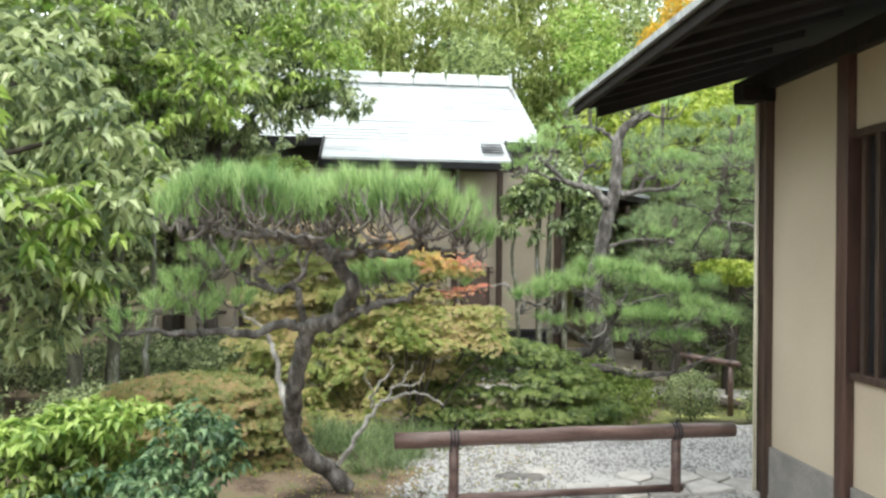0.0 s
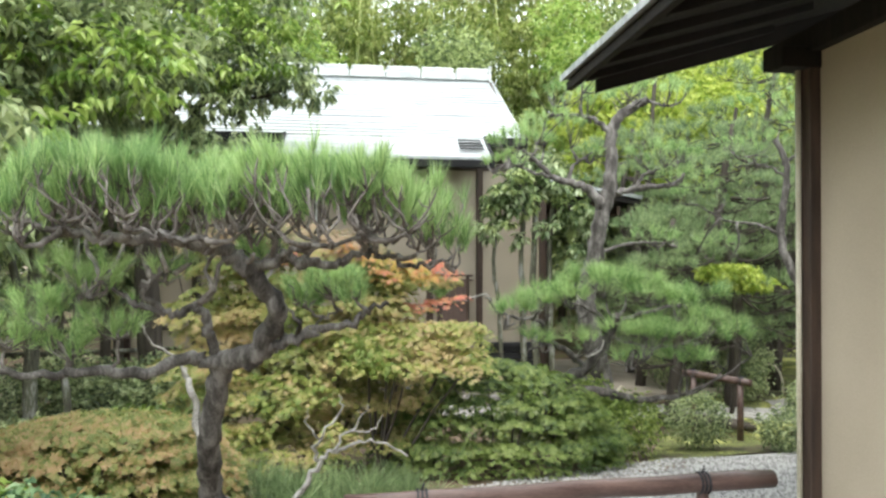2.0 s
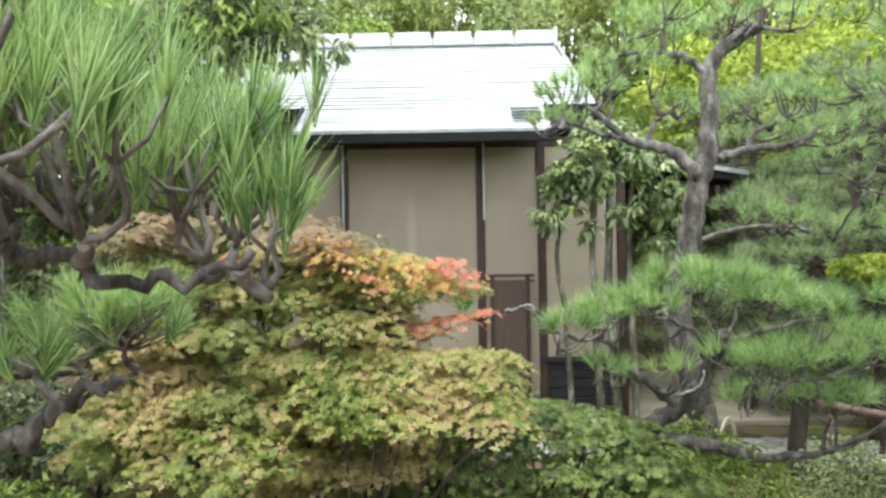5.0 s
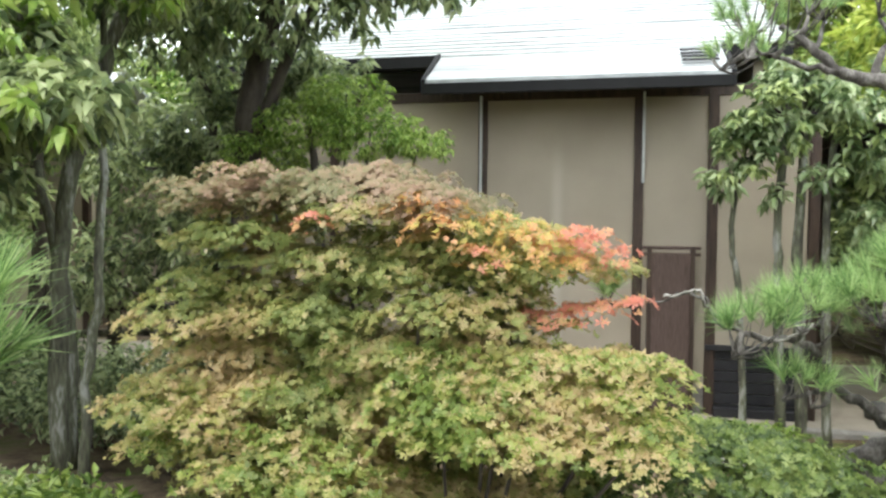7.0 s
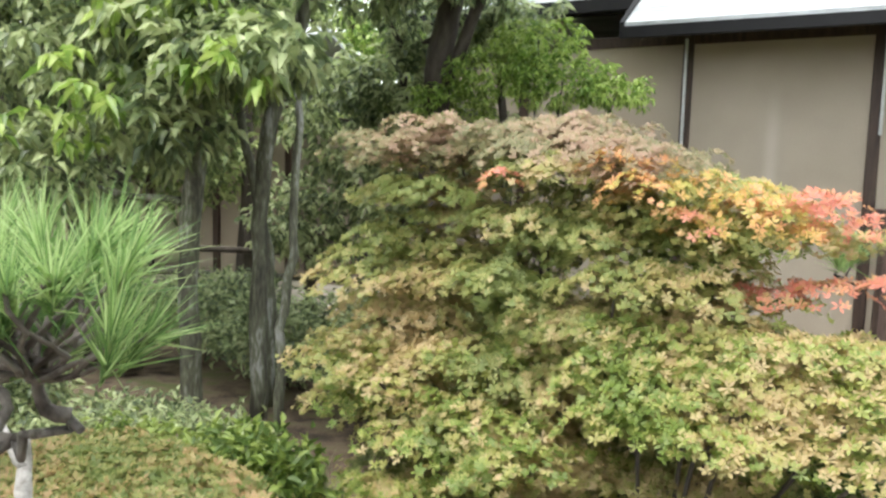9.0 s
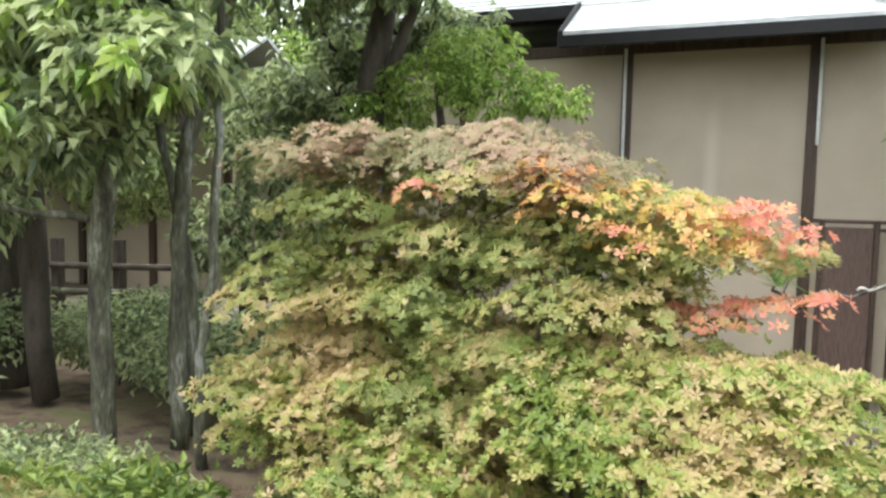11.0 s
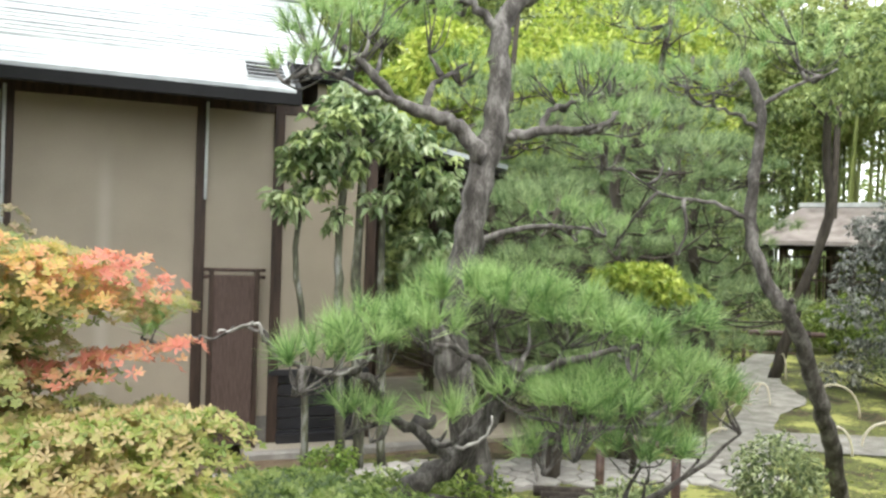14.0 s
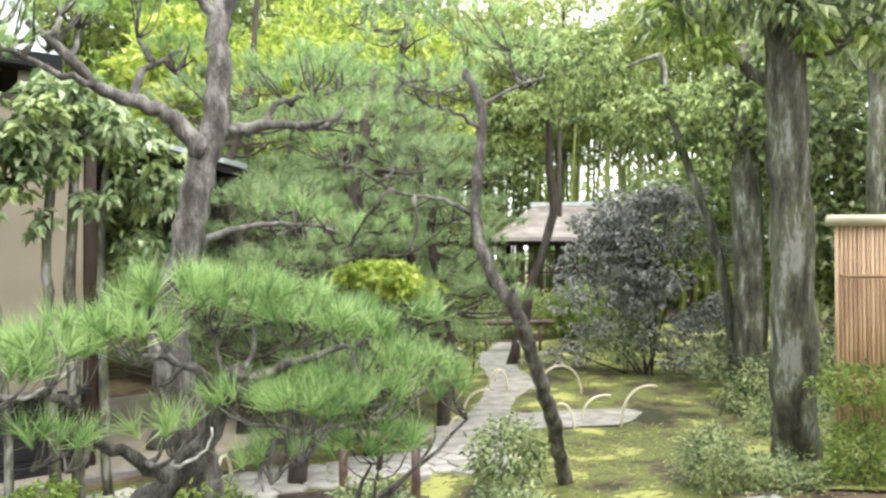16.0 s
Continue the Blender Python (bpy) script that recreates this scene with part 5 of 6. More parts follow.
for name, at, n, seed in (("grass_tuft", (3.0, 7.4, 0.0), 30, 5), ("grass_tuft", (2.7, 7.5, 0.1), 36, 6), ("grass_tuft", (3.3, 7.9, 0.0), 30, 7), ("grass_tuft", (2.2, 7.9, 0.1), 40, 8), ("grass_tuft", (1.6, 8.6, 0.0), 40, 9), ("grass_tuft", (3.15, 7.55, 0.0), 22, 10), ("grass_tuft", (2.85, 7.15, 0.0), 14, 12), ("grass_tuft", (2.3, 7.2, 0.0), 18, 13), ("grass_tuft", (3.45, 7.85, 0.0), 26, 14), ("grass_tuft", (2.75, 7.75, 0.05), 34, 15), ("grass_tuft", (3.05, 7.8, 0.05), 34, 16), ("grass_tuft", (2.5, 7.65, 0.1), 30, 17)):
    t = thing(name, at, "tuft of fine bright green mountain grass", "grass")
    rn = random.Random(seed)
    needles("grass", [((at[0] + rn.uniform(-0.15, 0.15), at[1] + rn.uniform(-0.12, 0.12), at[2] - 0.05 + rn.uniform(0, 0.12)), (rn.uniform(-0.5, 0.5), rn.uniform(-0.5, 0.5), 1)) for _ in range(n)], 0.24, NEEDLE_FAR, t, seed, 15, 0.9, 0.006)

for at, cl, mat, lab, ln in (((6.07, 9.46, -0.2), [(6.07, 9.46, 0.1, 0.28, 0.25, 0.25, 1500)], LEAF_OAK, "small dark evergreen bush beside the gravel", 0.045),
                         ((6.77, 9.17, -0.2), [(6.77, 9.17, 0.05, 0.28, 0.25, 0.2, 1300)], LEAF_OAK, "small dark evergreen bush beside the log rail", 0.045),
                         ((5.27, 9.05, -0.2), [(5.27, 9.05, 0.15, 0.3, 0.25, 0.25, 1500), (5.02, 9.45, 0.25, 0.3, 0.25, 0.25, 1300)], LEAF_HEDGE, "low green shrub with rounded leaves under the pine", 0.05),
                         ((7.43, 9.88, -0.25), [(7.46, 9.88, 0.15, 0.28, 0.28, 0.25, 1300)], LEAF_OAK, "small airy evergreen shrub on the moss", 0.05),
                         ((8.57, 8.96, -0.25), [(8.52, 8.99, 0.1, 0.25, 0.25, 0.25, 1500)], LEAF_OAK, "small round evergreen shrub at the foot of a tree", 0.04),
                         ((8.88, 8.69, -0.25), [(8.83, 8.69, -0.05, 0.35, 0.3, 0.22, 2200)], LEAF_OAK, "low dark evergreen shrub at the foot of a tree", 0.04),
                         ((9.38, 8.3, -0.25), [(9.38, 8.35, 0.1, 0.35, 0.3, 0.3, 2200), (9.38, 8.4, 0.6, 0.35, 0.3, 0.15, 900)], LEAF_HEDGE, "pale green shrub beside the bamboo fence", 0.045),
                         ((5.0, 11.9, -0.3), [(5.0, 11.9, -0.15, 0.22, 0.15, 0.12, 500)], LEAF_BRIGHT, "small yellow-green clump by the terrace edge", 0.05),
                         ((5.7, 10.8, -0.3), [(5.6, 10.8, -0.1, 0.4, 0.25, 0.2, 1700)], LEAF_HEDGE, "low green shrub beside the stone path", 0.05),
                         ((5.3, 10.7, -0.3), [(5.15, 10.75, -0.1, 0.3, 0.22, 0.2, 1100), (5.0, 10.5, -0.12, 0.25, 0.2, 0.16, 800)], LEAF_FAR, "low pale leafy shrub beside the stone path", 0.06),
                         ((4.6, 10.1, -0.3), [(4.6, 10.1, -0.1, 0.35, 0.3, 0.2, 1500)], LEAF_OAK, "low dark groundcover between the mounds", 0.05),
                         ((0.9, 8.4, 0.0), [(0.9, 8.4, 0.15, 0.8, 0.4, 0.25, 4200)], LEAF_OAK, "low dark groundcover shrub under the trees", 0.05),
                         ((1.9, 7.95, 0.0), [(1.75, 8.1, 0.28, 0.35, 0.22, 0.26, 1700), (1.25, 8.05, 0.2, 0.4, 0.22, 0.26, 1500)], LEAF_HEDGE, "fern-like green shrub between the mounds", 0.06)):
    shrub("small_shrub", at, lab, cl, ln, ln * 0.42, mat, int(at[0] * 100), 5, 0.008, style="crown")

# Undergrowth, some of it added to darken shaded ground beside the lawn.
for n, (x, y, z, w) in enumerate(((12.3, 10.7, -0.15, 0.7), (13.3, 11.6, 0.1, 0.8), (12.9, 10.2, 0.0, 0.7), (13.9, 10.4, 0.3, 0.8), (12.9, 13.1, 0.2, 0.8), (13.8, 13.9, 0.3, 0.8), (11.0, 9.75, -0.2, 0.3), (7.4, 12.9, 0.1, 0.5), (8.2, 13.3, 0.2, 0.6), (8.9, 14.2, 0.2, 0.6), (7.6, 14.0, 0.3, 0.7), (8.0, 12.3, 0.0, 0.35), (8.5, 15.2, 0.3, 0.8))):
    shrub("low_shrub", (x, y, -0.3), "low dark evergreen shrub beneath the garden pines", [(x, y, z, w, 0.4, 0.3, 1100), (x + 0.2, y, z + 0.25, w * 0.6, 0.35, 0.2, 500)], 0.06, 0.028, LEAF_OAK, 860 + n, 6, 0.012, style="crown")
for n, (x, y, w) in enumerate(((14.9, 17.6, 0.8), (15.9, 17.0, 0.8), (16.6, 16.2, 0.9), (15.6, 15.4, 0.8), (14.0, 18.9, 0.8))):
    shrub("garden_shrub", (x, y, -0.3), "rounded mid-green shrub by the arbour path", [(x, y, 0.3, w, 0.6, 0.5, 2200), (x + 0.3, y, 0.6, w * 0.6, 0.4, 0.3, 900)], 0.09, 0.045, LEAF_HEDGE if n % 2 else LEAF_OAK, 900 + n, 5, 0.015, style="crown")
rnd = random.Random(120)
grey = []
for i in range(58):
    u, z = rnd.uniform(-1, 1), rnd.uniform(-0.1, 2.4)
    k = (1.0 - 0.5 * (z / 2.5) ** 2) * 1.1
    grey.append((13.2 + u * k * 0.8, 12.9 - u * k * 0.9 + rnd.uniform(-0.4, 0.4), z, rnd.uniform(0.28, 0.5), rnd.uniform(0.28, 0.5), rnd.uniform(0.14, 0.28), 300))
shrub("grey_leaved_bush", (13.2, 12.9, -0.3), "large airy grey-green glossy-leaved bush beside the moss lawn", grey, 0.08, 0.034, LEAF_GREY, 121, 8, 0.02, style="sprays")

# multi-stemmed tree against the wall
t = thing("wall_tree", (5.15, 12.05, -0.3), "slender multi-stemmed evergreen trained against the clay wall", "tree")
bm = bmesh.new()
rnd = random.Random(8)
for x, top, r in ((4.78, 2.3, 0.03), (5.07, 2.5, 0.045), (5.22, 2.7, 0.052), (5.42, 2.4, 0.04)):
    bm = bmesh.new()
    limb(bm, local(t, [(x + 0.05, 12.1, -0.35), (x, 12.07, 0.9), (x - 0.02 - (0.06 if x < 5 else 0), 12.05, 1.5), (x + 0.03, 12.05, top)]), r * 1.0, r * 0.6, 5, 0.008, 8, rnd)
    part("trunk", bm, BARK_SMOOTH, t, "slim mossy stem")
sprays("leaves", [(4.75, 12.0, 2.15, 0.22, 0.2, 0.2, 200), (5.0, 12.0, 2.3, 0.3, 0.25, 0.22, 330), (5.15, 12.0, 2.65, 0.25, 0.22, 0.16, 250), (5.5, 12.0, 2.45, 0.3, 0.25, 0.2, 260), (5.8, 12.0, 2.05, 0.28, 0.22, 0.2, 260), (4.6, 12.0, 1.85, 0.18, 0.15, 0.1, 90), (5.35, 12.0, 1.9, 0.2, 0.2, 0.1, 70), (5.85, 12.0, 1.6, 0.28, 0.2, 0.15, 160), (5.0, 12.0, 1.75, 0.15, 0.1, 0.08, 40)], 0.12, 0.055, LEAF_GLOSSY, t, 131)
sprays("leaves", [(5.0, 11.9, 2.35, 0.4, 0.2, 0.35, 260), (5.7, 11.95, 2.15, 0.3, 0.2, 0.3, 220), (4.7, 11.9, 2.0, 0.2, 0.15, 0.2, 80)], 0.11, 0.05, LEAF_FAR, t, 132)


def broadleaf(name, label, trunks, clumps, mat, seed, length=0.12, width=0.045, bark=BARK_SMOOTH, more=(), style="sprays", branches=True, base=None):
    """trunks: (points, r0, r1)."""
    at = trunks[0][0][0]
    t = thing(name, at, label, "tree")
    rnd = random.Random(seed)
    nodes = []
    for pts, r0, r1 in trunks:
        bm = bmesh.new()
        nodes += limb(bm, local(t, pts), r0, r1, 5, 0.015, 12, rnd)[2:]
        part("trunk", bm, bark, t, "mossy grey trunk")
    for c in clumps if branches else ():
        bm = bmesh.new()
        twigs(bm, nodes, [Vector(c[:3]) - t.location], 0.03, rnd, 7)
        part("branch", bm, bark, t, "dark bough")
    {"sprays": sprays, "crown": crown}[style]("crown", clumps, length, width, mat, t, seed, label="leafy crown")
    for i, (cl, m, lab) in enumerate(more):
        {"sprays": sprays, "crown": crown}[style]("crown", cl, length, width, m, t, seed + 3 + i, label=lab)
    return t


broadleaf("broadleaf_tree", "tall evergreen tree with hanging pointed leaves beside the tea house",
          [([(0.09, 9.43, -0.2), (0.1, 9.4, 0.8), (0.2, 9.38, 1.58), (0.15, 9.6, 2.3), (0.1, 9.8, 3.4), (0.0, 9.9, 5.0)], 0.07, 0.045),
           ([(0.32, 9.8, -0.2), (0.3, 9.82, 0.9), (0.36, 9.95, 2.0), (0.5, 10.2, 2.9), (0.8, 10.3, 4.4)], 0.06, 0.04),
           ([(0.2, 10.05, -0.2), (0.15, 10.1, 0.9), (-0.1, 10.1, 1.9)], 0.05, 0.03), ([(0.72, 9.55, -0.2), (0.68, 9.6, 0.5), (0.74, 9.65, 1.1), (0.66, 9.8, 2.0), (0.6, 9.9, 3.2)], 0.035, 0.02)],
          [(0.3, 9.2, 2.35, 0.7, 0.6, 0.45, 1500), (0.9, 9.0, 2.1, 0.55, 0.4, 0.2, 700), (-0.4, 9.3, 2.3, 0.7, 0.6, 0.4, 1200), (0.0, 9.2, 3.2, 0.9, 0.7, 0.5, 1800), (1.0, 9.6, 3.2, 0.8, 0.7, 0.45, 1500), (-0.9, 9.5, 3.3, 0.8, 0.7, 0.6, 1400), (0.5, 9.6, 4.1, 1.1, 0.9, 0.6, 2200), (-0.2, 9.4, 1.75, 0.5, 0.4, 0.25, 500), (0.4, 8.9, 1.75, 0.4, 0.3, 0.2, 300), (-0.6, 8.9, 1.5, 0.5, 0.3, 0.3, 500)],
          LEAF_OAK, 141, 0.13, 0.05, more=[([(0.6, 8.9, 2.5, 0.6, 0.4, 0.3, 260), (1.1, 9.2, 3.0, 0.7, 0.5, 0.4, 500), (0.2, 8.9, 3.4, 0.8, 0.5, 0.4, 500), (1.0, 8.85, 2.0, 0.4, 0.3, 0.12, 100), (0.3, 8.6, 1.95, 0.4, 0.3, 0.15, 70), (-0.3, 8.7, 1.7, 0.4, 0.3, 0.2, 50)], LEAF_BRIGHT, "brighter yellow-green leaves")])
broadleaf("broadleaf_tree", "dark-trunked evergreen tree beside the tea house",
          [([(0.9, 11.4, -0.3), (0.83, 11.35, 1.2), (0.83, 11.35, 2.3), (1.0, 11.4, 3.2), (1.3, 11.5, 4.6)], 0.13, 0.08), ([(0.85, 11.35, 2.1), (1.2, 11.3, 2.8), (1.5, 11.3, 3.4)], 0.06, 0.03)],
          [(1.2, 11.0, 3.3, 0.9, 0.6, 0.5, 1500), (1.9, 11.2, 3.6, 0.7, 0.6, 0.5, 1000), (0.4, 11.0, 3.4, 0.8, 0.6, 0.6, 1300), (1.8, 11.2, 4.5, 1.0, 0.8, 0.6, 1500), (2.4, 11.1, 3.35, 0.45, 0.4, 0.25, 350), (0.6, 11.2, 4.6, 1.0, 0.8, 0.6, 1500)],
          LEAF_OAK, 151, 0.12, 0.045, BARK_DARK, more=[([(1.6, 10.8, 3.7, 0.9, 0.4, 0.5, 800), (2.2, 10.9, 4.2, 0.6, 0.4, 0.5, 500)], LEAF_BRIGHT, "brighter yellow-green leaves")])
shrub("nandina_shrub", (1.6, 11.25, -0.2), "bright light-green feathery shrub before the clay wall", [(1.4, 11.3, 2.3, 0.5, 0.3, 0.25, 1700), (1.9, 11.3, 2.2, 0.45, 0.3, 0.22, 1500), (2.3, 11.3, 2.12, 0.3, 0.22, 0.12, 700), (1.0, 11.3, 2.05, 0.4, 0.3, 0.2, 900), (1.7, 11.3, 2.5, 0.4, 0.3, 0.18, 900)], 0.06, 0.02, LEAF_BRIGHT, 161, 8, 0.015, style="sprays")
broadleaf("broadleaf_tree", "shady evergreen tree against the tea house wall",
          [([(0.2, 11.9, -0.3), (0.25, 11.9, 1.2), (0.2, 11.9, 2.6)], 0.07, 0.04), ([(1.25, 12.0, -0.3), (1.2, 12.0, 1.5), (1.1, 12.0, 2.5)], 0.05, 0.03)],
          [(0.3, 11.8, 2.2, 0.6, 0.4, 0.5, 1500), (0.9, 11.9, 1.7, 0.5, 0.3, 0.4, 1100), (0.1, 11.9, 1.3, 0.5, 0.4, 0.4, 1000), (-0.5, 11.9, 2.0, 0.6, 0.4, 0.7, 1700), (0.6, 12.0, 2.8, 0.8, 0.4, 0.4, 1500), (1.3, 11.9, 2.75, 0.4, 0.3, 0.3, 600), (-1.0, 12.0, 1.0, 0.7, 0.4, 0.5, 1500), (0.2, 11.2, 3.2, 0.6, 0.4, 0.5, 900)],
          LEAF_OAK, 155, 0.11, 0.045, BARK_DARK)
for n, (x, y, z, rx) in enumerate(((0.0, 10.6, 0.15, 0.9), (-1.3, 10.9, 0.2, 0.9), (1.0, 10.4, 0.2, 0.7), (-2.4, 10.2, 0.3, 0.9), (1.6, 9.9, 0.3, 0.6), (-1.0, 8.6, 0.05, 0.8), (-2.4, 8.4, 0.2, 0.9))):
    shrub("undergrowth_shrub", (x, y, -0.2), "low dark evergreen undergrowth beneath the trees", [(x, y, z, rx, 0.45, 0.3, 3000), (x + 0.3, y + 0.1, z + 0.2, rx * 0.6, 0.4, 0.2, 900)], 0.07, 0.03, LEAF_OAK, 800 + n, 6, 0.012, style="crown")
broadleaf("broadleaf_tree", "large evergreen tree with straight dark trunks over the low fence",
          [([(-1.9, 10.3, -0.2), (-1.9, 10.3, 2.0), (-1.85, 10.3, 5.0)], 0.13, 0.1), ([(-1.4, 10.2, -0.2), (-1.5, 10.15, 2.5), (-1.5, 10.2, 5.0)], 0.1, 0.08), ([(-2.8, 10.0, -0.2), (-2.8, 10, 2.0), (-2.9, 10.0, 4.5)], 0.09, 0.07)],
          [(-1.9, 9.7, 2.4, 1.1, 0.6, 0.6, 1900), (-1.0, 9.8, 2.9, 0.9, 0.6, 0.6, 1500), (-2.6, 9.5, 3.2, 1.1, 0.8, 0.7, 2000), (-1.5, 9.7, 3.9, 1.3, 0.9, 0.7, 2400), (-3.2, 9.2, 2.2, 0.9, 0.8, 0.8, 1500), (-1.6, 9.6, 1.4, 0.8, 0.4, 0.35, 800)],
          LEAF_OAK, 171, 0.13, 0.05, BARK_DARK, more=[([(-1.2, 9.2, 3.3, 1.0, 0.4, 0.5, 600), (-0.6, 9.3, 4.0, 1.0, 0.5, 0.6, 900)], LEAF_BRIGHT, "brighter yellow-green leaves")])
broadleaf("broadleaf_tree", "small evergreen tree with pale hanging leaves beside the garden walk",
          [([(0.0, 6.2, 0.0), (0.0, 6.2, 1.2), (0.2, 6.2, 2.0), (0.3, 6.3, 3.2)], 0.07, 0.04)],
          [(0.6, 6.2, 1.75, 0.5, 0.4, 0.3, 600), (0.2, 6.3, 1.3, 0.6, 0.4, 0.4, 700), (0.8, 6.6, 1.35, 0.4, 0.3, 0.2, 300), (0.0, 6.5, 2.4, 0.7, 0.5, 0.4, 500), (0.9, 6.8, 1.0, 0.35, 0.3, 0.2, 250), (1.35, 6.7, 1.75, 0.3, 0.2, 0.22, 220), (1.15, 6.6, 1.3, 0.3, 0.2, 0.2, 200), (1.2, 6.8, 2.2, 0.35, 0.25, 0.25, 260), (0.8, 6.9, 2.5, 0.5, 0.4, 0.4, 500)],
          LEAF_OAK, 181, 0.13, 0.045, BARK_DARK, more=[([(0.9, 6.4, 1.6, 0.5, 0.3, 0.4, 260), (0.5, 6.3, 2.2, 0.5, 0.3, 0.3, 260), (1.3, 6.6, 1.5, 0.25, 0.2, 0.3, 90)], LEAF_BRIGHT, "brighter yellow-green leaves")])
broadleaf("broadleaf_tree", "large tree with a lichen-grey trunk on the moss lawn",
          [([(9.82, 9.05, -0.3), (9.62, 8.98, 0.3), (9.52, 8.93, 1.0), (9.47, 8.92, 2.0), (9.4, 8.92, 3.0), (9.37, 8.9, 5.0)], 0.18, 0.13), ([(9.42, 8.95, 2.75), (9.1, 9.2, 3.0), (8.75, 9.45, 3.4)], 0.05, 0.025)],
          [(8.97, 9.29, 3.5, 0.7, 0.6, 0.3, 450), (9.68, 8.9, 3.7, 1.1, 0.9, 0.4, 900), (9.3, 8.6, 3.25, 0.35, 0.3, 0.12, 90), (9.75, 8.4, 3.2, 0.3, 0.3, 0.15, 90), (10.4, 8.6, 3.4, 0.8, 0.7, 0.4, 600)],
          LEAF_OAK, 191, 0.16, 0.05, more=[([(8.75, 9.0, 2.98, 0.13, 0.13, 0.05, 36), (9.25, 8.65, 3.08, 0.16, 0.14, 0.06, 50), (9.6, 8.3, 3.06, 0.12, 0.12, 0.05, 36), (8.8, 9.3, 3.25, 0.4, 0.3, 0.1, 90)], LEAF_HEDGE, "pale hanging leaves")])
broadleaf("broadleaf_tree", "slim grey-trunked evergreen tree beside the moss lawn",
          [([(13.2, 11.5, -0.3), (13.1, 11.55, 1.0), (12.85, 11.75, 2.2), (12.6, 12.0, 3.2), (12.4, 12.1, 4.2)], 0.07, 0.045), ([(13.05, 11.2, -0.3), (13.0, 11.2, 2.0), (12.85, 11.25, 4.2)], 0.21, 0.16), ([(14.3, 9.9, -0.3), (14.3, 9.9, 4.2)], 0.13, 0.1), ([(12.6, 9.5, -0.3), (12.55, 9.5, 2.0), (12.6, 9.5, 4.2)], 0.1, 0.08), ([(13.3, 10.9, -0.3), (13.35, 10.9, 2.0), (13.3, 10.9, 4.2)], 0.09, 0.08)],
          [(12.4, 12.2, 3.3, 1.0, 0.8, 0.5, 1500), (13.0, 11.2, 3.4, 1.0, 0.8, 0.6, 1500), (11.8, 12.9, 4.1, 1.0, 0.8, 0.5, 1300)], LEAF_FAR, 195, 0.13, 0.06)
broadleaf("pine_tree", "slender dark-trunked tree before the bamboo grove",
          [([(12.3, 14.9, -0.3), (12.6, 14.7, 1.0), (13.0, 14.6, 2.2), (12.9, 14.6, 3.4), (13.1, 14.6, 5.0)], 0.09, 0.05)],
          [(12.6, 14.6, 3.9, 0.9, 0.8, 0.3, 700), (13.3, 14.4, 4.6, 0.9, 0.8, 0.4, 700), (12.3, 15.0, 5.0, 0.9, 0.8, 0.4, 700)], LEAF_FAR, 196, 0.12, 0.05, BARK_DARK)

def far_mass(name, label, clumps, mat, seed, length=0.2, width=0.09, trunks=()):
    return broadleaf(name, label, trunks, clumps, mat, seed, length, width, BARK_DARK, style="crown", branches=False)


rnd = random.Random(300)
spots = []
for i in range(10):
    spots.append((-9 + 1.9 * i + rnd.uniform(-0.5, 0.5), 19.5 + rnd.uniform(-1, 1.5), 6.5 + rnd.uniform(-1, 1.2), 1.3, LEAF_FAR if i % 3 else LEAF_BRIGHT))
spots += [(14.6, 21.6, 2.6, 1.3, LEAF_OAK), (17.6, 22.4, 2.8, 1.3, LEAF_FAR), (12.2, 19.6, 2.2, 1.1, LEAF_OAK)]
for i in range(7):
    spots.append((-8.5 + 0.2 * i, 8 + 1.6 * i, 5.5 + rnd.uniform(-1, 1), 1.3, LEAF_FAR))
spots += [(19.5, 23.5, 6.5, 1.6, LEAF_FAR), (22.0, 17.0, 6.5, 1.5, LEAF_OAK), (15.2, 10.9, 4.6, 1.3, LEAF_FAR), (13.6, 9.9, 4.8, 1.2, LEAF_OAK), (15.6, 10.5, 5.0, 1.4, LEAF_FAR), (16.5, 13.0, 4.5, 1.2, LEAF_FAR), (18, 10, 6, 1.6, LEAF_OAK), (14, 7.5, 5, 1.4, LEAF_FAR), (16.5, 7, 6, 1.6, LEAF_FAR),
          (-4.5, 12.0, 5.0, 1.3, LEAF_OAK), (-3.6, 14.0, 4.6, 1.2, LEAF_FAR), (-6.0, 10.0, 5.0, 1.3, LEAF_OAK), (-5, 7.5, 4.5, 1.2, LEAF_OAK), (-3.4, 7.0, 4.0, 1.0, LEAF_OAK), (9.8, 17.5, 4.8, 1.3, LEAF_MAPLE), (11.3, 18.6, 5.9, 1.5, LEAF_MAPLE), (12.9, 18.9, 6.2, 1.3, LEAF_MAPLE), (8.1, 16.6, 3.4, 0.9, LEAF_FAR), (7.2, 15.9, 4.3, 0.8, LEAF_MAPLE)]
spots += [(13, 25, 10, 2.1, LEAF_BAMBOO), (16.5, 26, 10.5, 2.2, LEAF_FAR), (20, 25, 10.5, 2.1, LEAF_BAMBOO), (9.0, 24.5, 9.8, 2.1, LEAF_BAMBOO), (5.0, 24.5, 9.8, 2.1, LEAF_BAMBOO), (1.0, 24, 9.5, 2.1, LEAF_FAR), (-3, 23.5, 9.2, 2.0, LEAF_FAR), (11.0, 21.6, 8.3, 1.6, LEAF_FAR), (13.3, 20.8, 8.4, 1.5, LEAF_FAR), (6.4, 18.2, 3.6, 1.1, LEAF_OAK), (7.9, 17.6, 3.4, 1.0, LEAF_FAR)]
